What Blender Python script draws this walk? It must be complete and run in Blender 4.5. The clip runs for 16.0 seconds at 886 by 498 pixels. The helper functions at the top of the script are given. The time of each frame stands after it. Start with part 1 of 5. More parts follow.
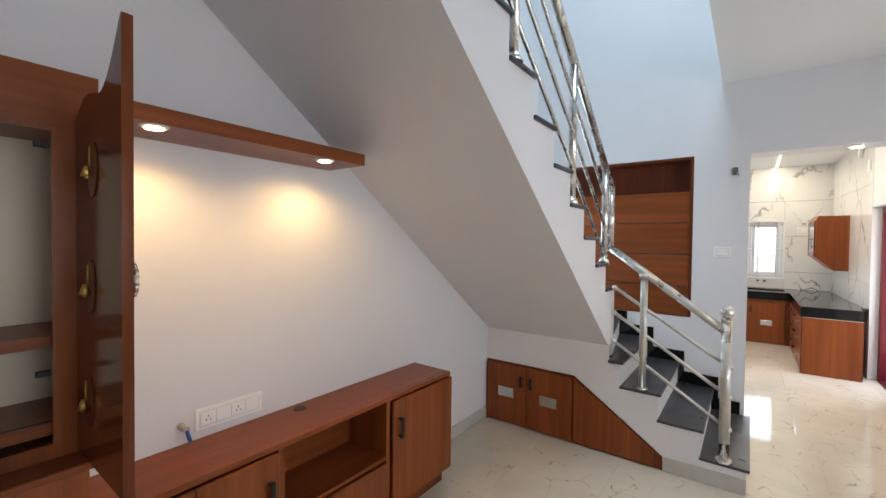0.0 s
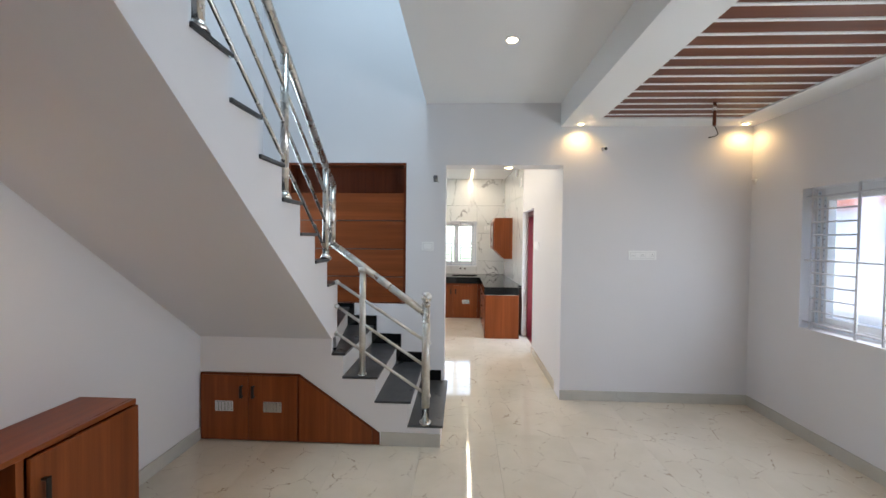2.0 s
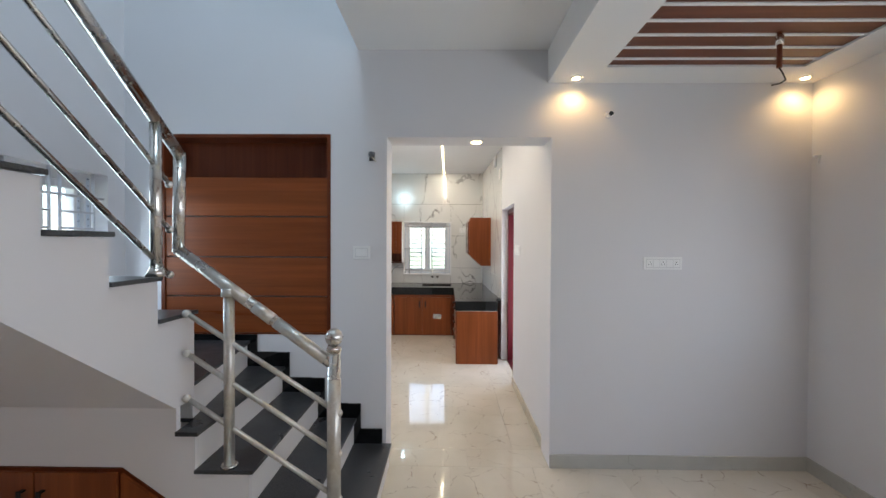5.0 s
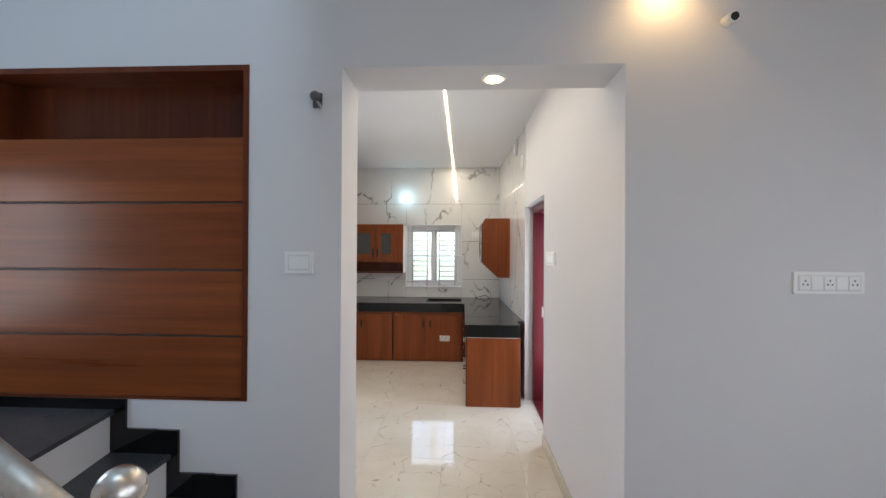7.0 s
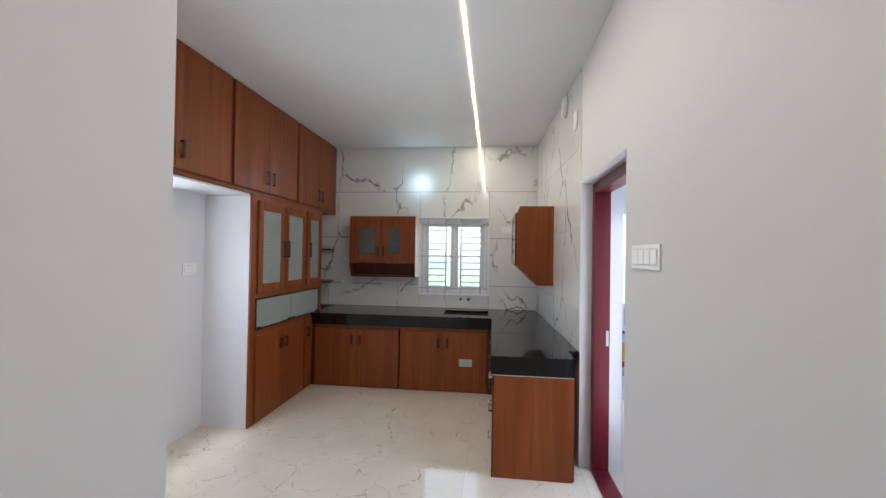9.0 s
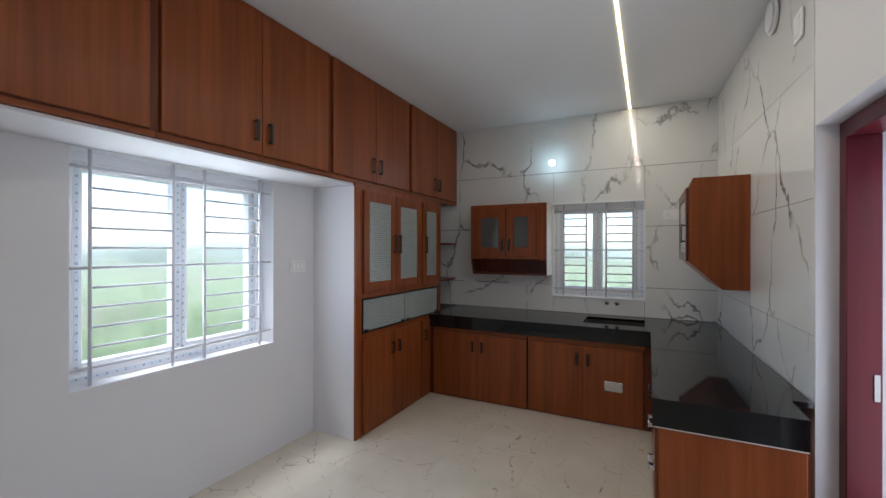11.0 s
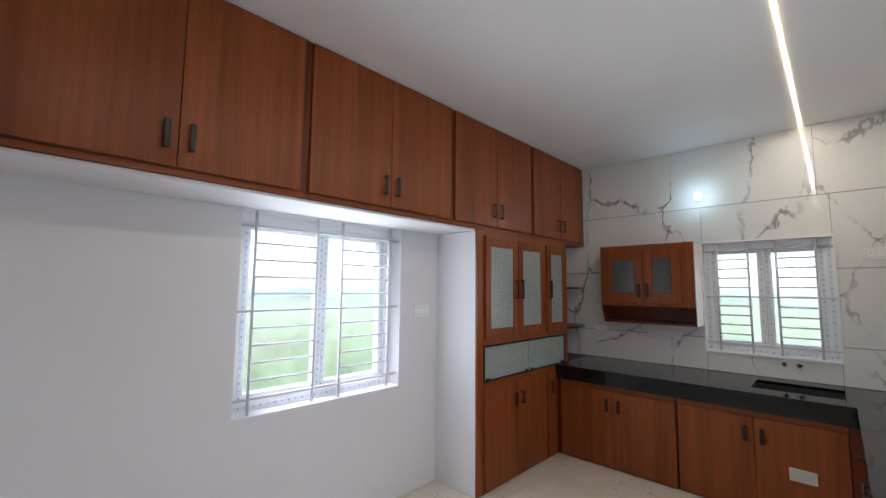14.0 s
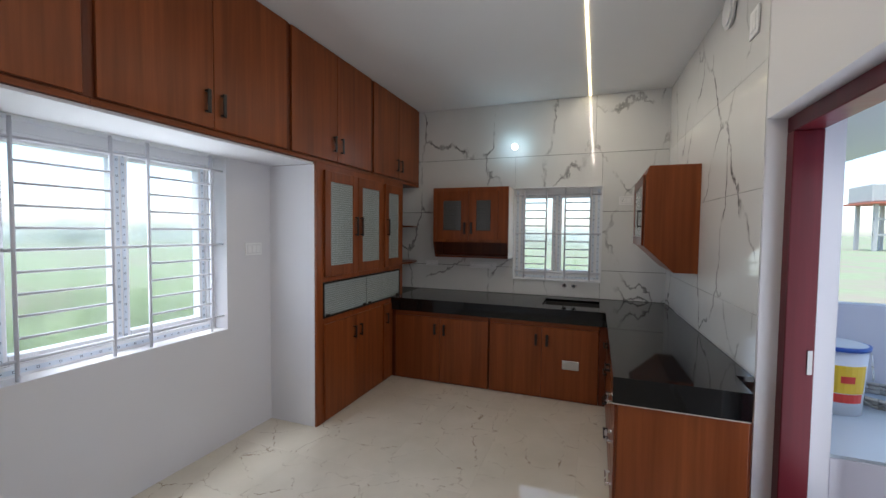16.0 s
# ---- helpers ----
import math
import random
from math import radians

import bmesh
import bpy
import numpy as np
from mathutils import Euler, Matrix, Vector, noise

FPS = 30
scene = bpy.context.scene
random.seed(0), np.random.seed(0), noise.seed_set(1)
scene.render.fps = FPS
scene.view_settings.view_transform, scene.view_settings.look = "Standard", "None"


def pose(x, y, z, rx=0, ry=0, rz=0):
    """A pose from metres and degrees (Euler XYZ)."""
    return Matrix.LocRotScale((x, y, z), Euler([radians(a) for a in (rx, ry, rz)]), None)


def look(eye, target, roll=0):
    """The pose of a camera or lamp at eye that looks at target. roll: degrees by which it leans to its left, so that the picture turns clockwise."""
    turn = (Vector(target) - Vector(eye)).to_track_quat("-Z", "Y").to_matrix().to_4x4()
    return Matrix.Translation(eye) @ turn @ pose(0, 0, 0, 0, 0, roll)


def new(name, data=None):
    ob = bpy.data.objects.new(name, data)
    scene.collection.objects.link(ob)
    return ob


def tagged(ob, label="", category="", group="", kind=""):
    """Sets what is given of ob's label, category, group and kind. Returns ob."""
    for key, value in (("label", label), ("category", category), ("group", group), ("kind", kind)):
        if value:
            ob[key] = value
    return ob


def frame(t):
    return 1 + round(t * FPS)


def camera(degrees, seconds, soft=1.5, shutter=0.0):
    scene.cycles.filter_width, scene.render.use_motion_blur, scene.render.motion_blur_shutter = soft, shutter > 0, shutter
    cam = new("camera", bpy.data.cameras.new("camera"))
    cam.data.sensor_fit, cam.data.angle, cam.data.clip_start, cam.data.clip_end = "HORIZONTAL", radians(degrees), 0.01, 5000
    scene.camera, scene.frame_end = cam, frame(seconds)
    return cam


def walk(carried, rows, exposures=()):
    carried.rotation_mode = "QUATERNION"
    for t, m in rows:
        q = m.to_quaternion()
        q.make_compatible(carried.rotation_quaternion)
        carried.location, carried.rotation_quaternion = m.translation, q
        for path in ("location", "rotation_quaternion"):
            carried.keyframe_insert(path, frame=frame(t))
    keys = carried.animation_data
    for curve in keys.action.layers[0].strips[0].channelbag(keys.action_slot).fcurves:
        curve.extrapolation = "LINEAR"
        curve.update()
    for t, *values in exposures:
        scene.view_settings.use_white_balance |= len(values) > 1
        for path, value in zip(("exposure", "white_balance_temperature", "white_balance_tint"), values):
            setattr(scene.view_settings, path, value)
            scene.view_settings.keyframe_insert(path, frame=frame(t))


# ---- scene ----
cam = camera(94.5, 16.0)
EXPOSURE = [(0.0, 3.1, 6550, 8), (0.5, 3.0, 6480, 8), (1.5, 2.9, 6380, 8), (2.5, 2.8, 6280, 7), (6.0, 2.5, 6280, 9), (7.0, 2.48, 6220, 9), (8.2, 2.5, 6050, 8), (10.5, 1.72, 5850, 8), (12.8, 2.23, 5950, 11), (14.5, 2.0, 5950, 10), (16.0, 1.72, 5950, 9)]
PATH = [
    (0, (0.005, 0.049, 1.64), (-1.192, 1.651, 1.598), 0.7),
    (0.5, (0.03, 0.067, 1.657), (-0.848, 1.863, 1.606), 0.6),
    (1, (0.073, 0.094, 1.646), (-0.48, 2.015, 1.598), 0.5),
    (1.5, (0.114, 0.115, 1.655), (-0.162, 2.095, 1.6), 0.6),
    (2, (0.18, 0.153, 1.645), (0.085, 2.151, 1.596), 0.6),
    (2.5, (0.27, 0.21, 1.643), (0.267, 2.209, 1.596), 0.7),
    (3, (0.332, 0.309, 1.633), (0.346, 2.308, 1.584), 0.8),
    (3.5, (0.334, 0.555, 1.628), (0.344, 2.555, 1.582), 0.7),
    (3.7, (0.332, 0.662, 1.64), (0.341, 2.661, 1.593), 0.6),
    (6, (0.544, 2.012, 1.628), (0.478, 4.011, 1.627), 0.1),
    (6.5, (0.548, 2.314, 1.61), (0.465, 4.312, 1.618), 0.1),
    (7, (0.524, 2.661, 1.621), (0.426, 4.659, 1.632), 0.3),
    (7.5, (0.562, 2.989, 1.612), (0.421, 4.984, 1.635), 0.3),
    (8, (0.571, 3.317, 1.607), (0.409, 5.311, 1.626), 0.3),
    (8.2, (0.551, 3.461, 1.571), (0.387, 5.454, 1.602), 0.5),
    (10.3, (0.546, 4.628, 1.559), (-0.022, 6.546, 1.563), 0.6),
    (10.5, (0.501, 4.672, 1.553), (-0.139, 6.567, 1.558), 0.5),
    (11, (0.53, 4.784, 1.551), (-0.366, 6.572, 1.551), 0.1),
    (11.5, (0.538, 4.855, 1.556), (-0.641, 6.47, 1.562), -0.3),
    (12, (0.537, 4.874, 1.557), (-0.889, 6.275, 1.598), -0.6),
    (12.5, (0.535, 4.86, 1.577), (-1.032, 6.099, 1.666), -0.5),
    (13, (0.536, 4.858, 1.6), (-1.07, 6.041, 1.746), -0.2),
    (13.5, (0.532, 4.87, 1.601), (-1.005, 6.137, 1.781), 0.2),
    (14, (0.503, 4.855, 1.596), (-0.876, 6.291, 1.788), 0.5),
    (14.5, (0.49, 4.827, 1.598), (-0.693, 6.43, 1.774), 0.8),
    (15, (0.528, 4.821, 1.595), (-0.463, 6.554, 1.725), 0.9),
    (15.5, (0.479, 4.801, 1.587), (-0.334, 6.628, 1.627), 0.8),
    (16, (0.454, 4.792, 1.558), (-0.246, 6.664, 1.472), 0.6),
]
walk(cam, [(t, look(eye, target, roll)) for t, eye, target, roll in PATH], EXPOSURE)

# ---- world, sun and large lights ----
world = bpy.data.worlds.new("sky")
scene.world = world
world.use_nodes = True
wn = world.node_tree.nodes
sky = wn.new("ShaderNodeTexSky")
sky.sky_type, sky.sun_disc = "NISHITA", False
sky.sun_elevation, sky.sun_rotation = radians(68), radians(211)
sky.air_density, sky.dust_density = 1.0, 1.2
world.node_tree.links.new(sky.outputs[0], wn["Background"].inputs[0])
wn["Background"].inputs[1].default_value = 0.11


def lamp(name, kind, energy, color, place, target=None, size=0.1, size_y=None, spot=None, blend=0.6):
    data = bpy.data.lights.new(name, kind)
    data.energy, data.color = energy, color
    if kind == "AREA":
        data.shape, data.size, data.size_y = "RECTANGLE", size, size_y or size
    elif kind == "SUN":
        data.angle = radians(size)
    else:
        data.shadow_soft_size = size
    if kind == "SPOT":
        data.spot_size, data.spot_blend = radians(spot), blend
    ob = new(name, data)
    ob.matrix_world = look(place, target or (place[0], place[1] + 0.001, place[2] - 1))
    return ob


RX_IN = 3.04
DAY, WARM, COOL = (0.93, 0.96, 1.0), (1.0, 0.62, 0.25), (0.50, 0.88, 1.0)
lamp("sun", "SUN", 1.6, (1.0, 0.98, 0.95), (-6, -10, 30), (0, 0, 0), 30)
# daylight of the living room and stair windows, with two added lamps
# hangs free, standing in for daylight from the unseen upper floor
lamp("stairwell_daylight", "AREA", 6.8, (0.66, 0.85, 1.0), (-0.35, 2.6, 5.2), (-1.6, 3.4, 2.2), 1.4, 1.2)
lamp("living_window_daylight", "AREA", 2.6, DAY, (RX_IN + 0.09, 2.75, 1.52), (-1.0, 2.5, 1.0), 1.7, 1.1)
# added fill lamp with no known source, out of view on the east side
lamp("side_fill_unseen", "AREA", 4.0, DAY, (RX_IN, 0.5, 1.65), (-1.0, 1.4, 0.9), 1.7, 1.35)
lamp("stair_window_daylight", "AREA", 0.9, (0.72, 0.88, 1.0), (-1.92, 3.9, 1.62), (0.5, 3.6, 1.3), 0.6, 0.8)

# daylight of the kitchen's windows and of the yard door
lamp("kitchen_window_daylight", "AREA", 3.2, DAY, (-2.08, 6.38, 1.45), (1.0, 6.38, 1.40), 1.05, 1.05)
lamp("sink_window_daylight", "AREA", 0.5, DAY, (0.04, 9.44, 1.54), (0.04, 6.0, 1.4), 0.7, 0.75)
lamp("yard_door_daylight", "AREA", 2.4, DAY, (1.56, 6.70, 1.1), (-1.9, 6.85, 1.2), 0.7, 1.6)

# ---- materials ----


def shader(name, color=(0.8, 0.8, 0.8), rough=0.5, metal=0.0, **extra):
    m = bpy.data.materials.new(name)
    m.use_nodes = True
    b = m.node_tree.nodes["Principled BSDF"]
    b.inputs["Base Color"].default_value = (*color, 1)
    b.inputs["Roughness"].default_value, b.inputs["Metallic"].default_value = rough, metal
    for key, value in extra.items():
        b.inputs[key.replace("_", " ").title().replace("Ior", "IOR")].default_value = value
    return m, m.node_tree.nodes, m.node_tree.links, b


def math_node(n, l, op, a, b=None):
    m = n.new("ShaderNodeMath")
    m.operation = op
    for i, v in enumerate((a, b)):
        if v is None:
            continue
        if isinstance(v, (int, float)):
            m.inputs[i].default_value = v
        else:
            l.new(v, m.inputs[i])
    return m.outputs[0]


def coords(n, l, scale=(1, 1, 1), per_object=True):
    tc, mp = n.new("ShaderNodeTexCoord"), n.new("ShaderNodeMapping")
    mp.inputs["Scale"].default_value = scale
    l.new(tc.outputs["Object"], mp.inputs["Vector"])
    if per_object:
        info, mul = n.new("ShaderNodeObjectInfo"), n.new("ShaderNodeVectorMath")
        mul.operation = "SCALE"
        mul.inputs[0].default_value = (7.3, 11.1, 5.7)
        l.new(info.outputs["Random"], mul.inputs["Scale"])
        l.new(mul.outputs[0], mp.inputs["Location"])
    return mp.outputs[0]


def noise_node(n, l, vec, scale, detail=4, rough=0.55, distort=0.0):
    t = n.new("ShaderNodeTexNoise")
    t.inputs["Scale"].default_value, t.inputs["Detail"].default_value = scale, detail
    t.inputs["Roughness"].default_value, t.inputs["Distortion"].default_value = rough, distort
    l.new(vec, t.inputs["Vector"])
    return t.outputs["Fac"]


def ramp(n, l, fac, stops):
    r = n.new("ShaderNodeValToRGB")
    while len(r.color_ramp.elements) < len(stops):
        r.color_ramp.elements.new(0.5)
    for e, (p, c) in zip(r.color_ramp.elements, stops):
        e.position, e.color = p, (*c, 1)
    l.new(fac, r.inputs[0])
    return r.outputs[0]


def mix(n, l, fac, a, b, kind="MIX"):
    m = n.new("ShaderNodeMix")
    m.data_type, m.blend_type = "RGBA", kind
    for sock, v in ((m.inputs[0], fac), (m.inputs[6], a), (m.inputs[7], b)):
        if isinstance(v, (int, float)):
            sock.default_value = v
        elif isinstance(v, tuple):
            sock.default_value = (*v, 1)
        else:
            l.new(v, sock)
    return m.outputs[2]


def bump(n, l, b, height, strength=0.1, distance=0.002):
    bn = n.new("ShaderNodeBump")
    bn.inputs["Strength"].default_value, bn.inputs["Distance"].default_value = strength, distance
    l.new(height, bn.inputs["Height"])
    l.new(bn.outputs[0], b.inputs["Normal"])


def paint(name, color, rough=0.62):
    m, n, l, b = shader(name, color, rough)
    v = coords(n, l, per_object=False)
    big = noise_node(n, l, v, 0.9, 3)
    l.new(ramp(n, l, big, [(0.3, tuple(c * 0.965 for c in color)), (0.7, color)]), b.inputs["Base Color"])
    bump(n, l, b, noise_node(n, l, v, 55, 3), 0.10, 0.002)
    return m


def wood(name, light, dark, axis, rough=0.28):
    m, n, l, b = shader(name, light, rough)
    s = [26.0, 26.0, 26.0]
    s["xyz".index(axis)] = 0.9
    v = coords(n, l, tuple(s))
    grain = noise_node(n, l, v, 1.0, 6, 0.6, 0.35)
    s2 = [c * 0.28 for c in s]
    s2["xyz".index(axis)] = 0.45
    broad = noise_node(n, l, coords(n, l, tuple(s2)), 1.0, 2, 0.5, 0.6)
    c1 = ramp(n, l, grain, [(0.28, dark), (0.5, tuple(a * 0.55 + c * 0.45 for a, c in zip(dark, light))), (0.72, light)])
    c2 = ramp(n, l, broad, [(0.3, (0.78, 0.74, 0.72)), (0.65, (1.08, 1.08, 1.08))])
    l.new(mix(n, l, 1.0, c1, c2, "MULTIPLY"), b.inputs["Base Color"])
    l.new(math_node(n, l, "ADD", math_node(n, l, "MULTIPLY", grain, 0.14), rough - 0.05), b.inputs["Roughness"])
    b.inputs["Specular IOR Level"].default_value = 0.26
    bump(n, l, b, grain, 0.06, 0.001)
    return m


def marble(name, base, tone, vein, scale, width, amount, rough, stretch=(1, 1, 1), broken=2.4, slab=False):
    """Veined stone; a slab's veins run on from tile to tile."""
    m, n, l, b = shader(name, base, rough)
    if slab:
        mp = n.new("ShaderNodeMapping")
        mp.inputs["Scale"].default_value, mp.inputs["Rotation"].default_value = stretch, (radians(38), radians(38), 0)
        l.new(n.new("ShaderNodeNewGeometry").outputs["Position"], mp.inputs["Vector"])
        v = mp.outputs[0]
    else:
        v = coords(n, l, stretch)
    warp = n.new("ShaderNodeTexNoise")
    warp.inputs["Scale"].default_value, warp.inputs["Detail"].default_value = scale * 2.0, 8
    warp.inputs["Roughness"].default_value = 0.62
    l.new(v, warp.inputs["Vector"])
    add = n.new("ShaderNodeVectorMath")
    add.operation = "MULTIPLY_ADD"
    add.inputs[1].default_value = (0.45 / scale,) * 3
    l.new(warp.outputs["Color"], add.inputs[0])
    l.new(v, add.inputs[2])
    crack = n.new("ShaderNodeTexVoronoi")
    crack.feature = "DISTANCE_TO_EDGE"
    crack.inputs["Scale"].default_value, crack.inputs["Randomness"].default_value = scale, 1.0
    l.new(add.outputs[0], crack.inputs["Vector"])
    thick = math_node(n, l, "MULTIPLY", crack.outputs["Distance"], math_node(n, l, "ADD", math_node(n, l, "MULTIPLY", noise_node(n, l, v, scale * 3, 3), 7.0), -1.2))
    thin = ramp(n, l, thick, [(0.0, (1, 1, 1)), (width * 0.5, (0.7, 0.7, 0.7)), (width, (0, 0, 0))])
    where = ramp(n, l, noise_node(n, l, v, scale * 0.8, 2), [(0.5 - amount * 0.5, (0, 0, 0)), (0.62, (1, 1, 1))])
    patch = ramp(n, l, noise_node(n, l, add.outputs[0], scale * 0.7, 4), [(0.35, tone), (0.65, base)])
    gaps = ramp(n, l, noise_node(n, l, v, scale * broken, 4, 0.65), [(0.45, (0, 0, 0)), (0.58, (1, 1, 1))])
    where = mix(n, l, 1.0, where, gaps, "MULTIPLY")
    bw = n.new("ShaderNodeRGBToBW")
    l.new(mix(n, l, 1.0, thin, where, "MULTIPLY"), bw.inputs[0])
    l.new(mix(n, l, bw.outputs[0], patch, vein), b.inputs["Base Color"])
    return m


PAINT = paint("white_wall_paint", (0.745, 0.735, 0.755))
CEIL = paint("ceiling_paint", (0.85, 0.85, 0.85), 0.7)
RISER = paint("white_riser_paint", (0.78, 0.78, 0.79), 0.4)
YARD = paint("yard_paint", (0.74, 0.72, 0.76), 0.7)
TEAK = wood("teak_laminate", (0.285, 0.080, 0.022), (0.185, 0.046, 0.0125), "z", 0.3)
TEAK_H = wood("teak_laminate_across", (0.28, 0.078, 0.022), (0.18, 0.045, 0.0125), "y")
TEAK_X = wood("teak_laminate_along", (0.28, 0.078, 0.022), (0.18, 0.045, 0.0125), "x")
TEAK_DARK = wood("dark_teak_edge_and_shade", (0.165, 0.040, 0.013), (0.10, 0.023, 0.008), "z", 0.32)
PLANK = wood("ceiling_plank", (0.20, 0.068, 0.034), (0.12, 0.037, 0.018), "x", 0.4)
POLISH = wood("polished_teak", (0.21, 0.06, 0.021), (0.115, 0.03, 0.011), "z", 0.12)
MAROON = wood("maroon_door_paint", (0.13, 0.012, 0.02), (0.10, 0.009, 0.016), "z", 0.3)
FLOOR = marble("cream_marble_tile", (0.69, 0.635, 0.54), (0.62, 0.57, 0.475), (0.28, 0.205, 0.14), 3.3, 0.032, 0.40, 0.05, (1, 1, 1), 4.4)
WALLTILE = marble("white_marble_wall_tile", (0.78, 0.785, 0.77), (0.72, 0.725, 0.715), (0.045, 0.042, 0.045), 1.55, 0.042, 0.95, 0.045, (1, 1, 0.62), 1.5, True)
WALLTILE.node_tree.nodes["Principled BSDF"].inputs["Specular IOR Level"].default_value = 0.42
SKIRT = marble("skirting_tile", (0.56, 0.545, 0.50), (0.48, 0.47, 0.43), (0.34, 0.31, 0.27), 3.0, 0.015, 0.2, 0.15)
GRANITE, gn, gl, gb = shader("black_granite", (0.010, 0.011, 0.012), 0.05, specular_ior_level=0.42)
gl.new(ramp(gn, gl, noise_node(gn, gl, coords(gn, gl), 260, 3), [(0.45, (0.004, 0.0045, 0.005)), (0.85, (0.016, 0.017, 0.019))]), gb.inputs["Base Color"])
TREAD, gn, gl, gb = shader("dark_granite_tread", (0.03, 0.032, 0.036), 0.22)
gl.new(ramp(gn, gl, noise_node(gn, gl, coords(gn, gl), 190, 4), [(0.4, (0.022, 0.024, 0.028)), (0.8, (0.085, 0.09, 0.098))]), gb.inputs["Base Color"])
gl.new(ramp(gn, gl, noise_node(gn, gl, coords(gn, gl), 5, 4), [(0.3, (0.26, 0.26, 0.26)), (0.7, (0.42, 0.42, 0.42))]), gb.inputs["Roughness"])
STEEL, gn, gl, gb = shader("polished_steel", (0.72, 0.69, 0.65), 0.2, 1.0)
gl.new(ramp(gn, gl, noise_node(gn, gl, coords(gn, gl), 14, 4), [(0.35, (0.16, 0.16, 0.16)), (0.7, (0.36, 0.36, 0.36))]), gb.inputs["Roughness"])
WRAP, gn, gl, gb = shader("steel_in_wrinkled_film", (0.66, 0.63, 0.58), 0.34, 0.75)
wv = coords(gn, gl, (30, 30, 16))
wrinkle = noise_node(gn, gl, wv, 1.0, 5, 0.65, 1.2)
gl.new(ramp(gn, gl, wrinkle, [(0.35, (0.30, 0.30, 0.30)), (0.65, (0.5, 0.5, 0.5))]), gb.inputs["Roughness"])
gl.new(ramp(gn, gl, wrinkle, [(0.4, (0.58, 0.55, 0.50)), (0.72, (0.72, 0.70, 0.66))]), gb.inputs["Base Color"])
bump(gn, gl, gb, wrinkle, 0.22, 0.004)
UPVC = shader("white_window_frame", (0.82, 0.83, 0.85), 0.3)[0]
FILM = shader("blue_white_protective_film", (0.72, 0.78, 0.86), 0.32)[0]
PRINT = shader("grey_film_print", (0.17, 0.20, 0.25), 0.4)[0]
BAR = shader("grey_window_bar_paint", (0.66, 0.66, 0.70), 0.4)[0]
GLASS = shader("dusty_window_glass", (0.97, 0.99, 1.0), 0.26, transmission_weight=1.0)[0]
GLASS.node_tree.nodes["Principled BSDF"].inputs["IOR"].default_value = 1.1
ETCHED, gn, gl, gb = shader("lattice_etched_glass", (0.62, 0.68, 0.68), 0.16)
br = gn.new("ShaderNodeTexBrick")
br.inputs["Scale"].default_value = 30
br.offset = 0.0
br.inputs["Color1"].default_value, br.inputs["Color2"].default_value, br.inputs["Mortar"].default_value = (0.40, 0.44, 0.43, 1), (0.35, 0.39, 0.38, 1), (0.21, 0.235, 0.23, 1)
br.inputs["Brick Width"].default_value, br.inputs["Row Height"].default_value, br.inputs["Mortar Size"].default_value = 0.55, 0.55, 0.07
tcn = gn.new("ShaderNodeTexCoord")
sx = gn.new("ShaderNodeSeparateXYZ")
cx = gn.new("ShaderNodeCombineXYZ")
gl.new(tcn.outputs["Object"], sx.inputs[0])
gl.new(math_node(gn, gl, "ADD", sx.outputs[0], sx.outputs[1]), cx.inputs[0])
gl.new(sx.outputs[2], cx.inputs[1])
gl.new(cx.outputs[0], br.inputs["Vector"])
gl.new(br.outputs[0], gb.inputs["Base Color"])
# shaded copy of the lattice glass, its dimmer reflections put into the colour
ETCHED_DIM = ETCHED.copy()
ETCHED_DIM.name = "lattice_glass_dim_reflection"
for node in ETCHED_DIM.node_tree.nodes:
    if node.type == "TEX_BRICK":
        for key, c in (("Color1", 0.12), ("Color2", 0.10), ("Mortar", 0.055)):
            node.inputs[key].default_value = (c * 0.94, c, c * 0.98, 1)
BLACK = shader("black_metal_handle", (0.022, 0.018, 0.016), 0.35, 0.4)[0]
BRASS = shader("aged_brass", (0.55, 0.36, 0.10), 0.28, 1.0)[0]
PLASTIC = shader("white_switch_plastic", (0.86, 0.86, 0.86), 0.3)[0]
# grey that stands for the shadow line around switch rockers
GAP_SHADE = shader("pale_grey_gap_shade", (0.70, 0.70, 0.71), 0.5)[0]
GREYP = shader("grey_socket_slot", (0.12, 0.12, 0.13), 0.5)[0]
VENTM = shader("chrome_vent", (0.60, 0.60, 0.60), 0.25, 0.9)[0]
CREAM = shader("cream_laminate", (0.72, 0.63, 0.48), 0.4)[0]
EDGE = shader("pale_shelf_edge", (0.62, 0.57, 0.52), 0.45)[0]
JOINT = shader("dark_tile_joint", (0.13, 0.13, 0.13), 0.8)[0]
GROUT = shader("grey_grout", (0.52, 0.48, 0.42), 0.8)[0]
RUBBER = shader("black_rubber", (0.02, 0.02, 0.02), 0.6)[0]
BLUEP = shader("blue_plastic", (0.03, 0.10, 0.42), 0.35)[0]
BUCKET = shader("white_bucket_plastic", (0.80, 0.80, 0.80), 0.35)[0]
YELLOW = shader("yellow_print", (0.85, 0.55, 0.03), 0.4)[0]
RED = shader("red_print", (0.70, 0.05, 0.03), 0.4)[0]
ROPE = shader("dirty_rope", (0.45, 0.42, 0.36), 0.8)[0]
CONC = paint("weathered_concrete", (0.42, 0.41, 0.39), 0.85)
TERRA = paint("terracotta_tile", (0.42, 0.13, 0.08), 0.7)
GRASS, gn, gl, gb = shader("grass_field", (0.10, 0.16, 0.05), 0.9)
gv = coords(gn, gl, per_object=False)
gmix = mix(gn, gl, noise_node(gn, gl, gv, 2.2, 5), (0.20, 0.245, 0.12), (0.31, 0.345, 0.20))
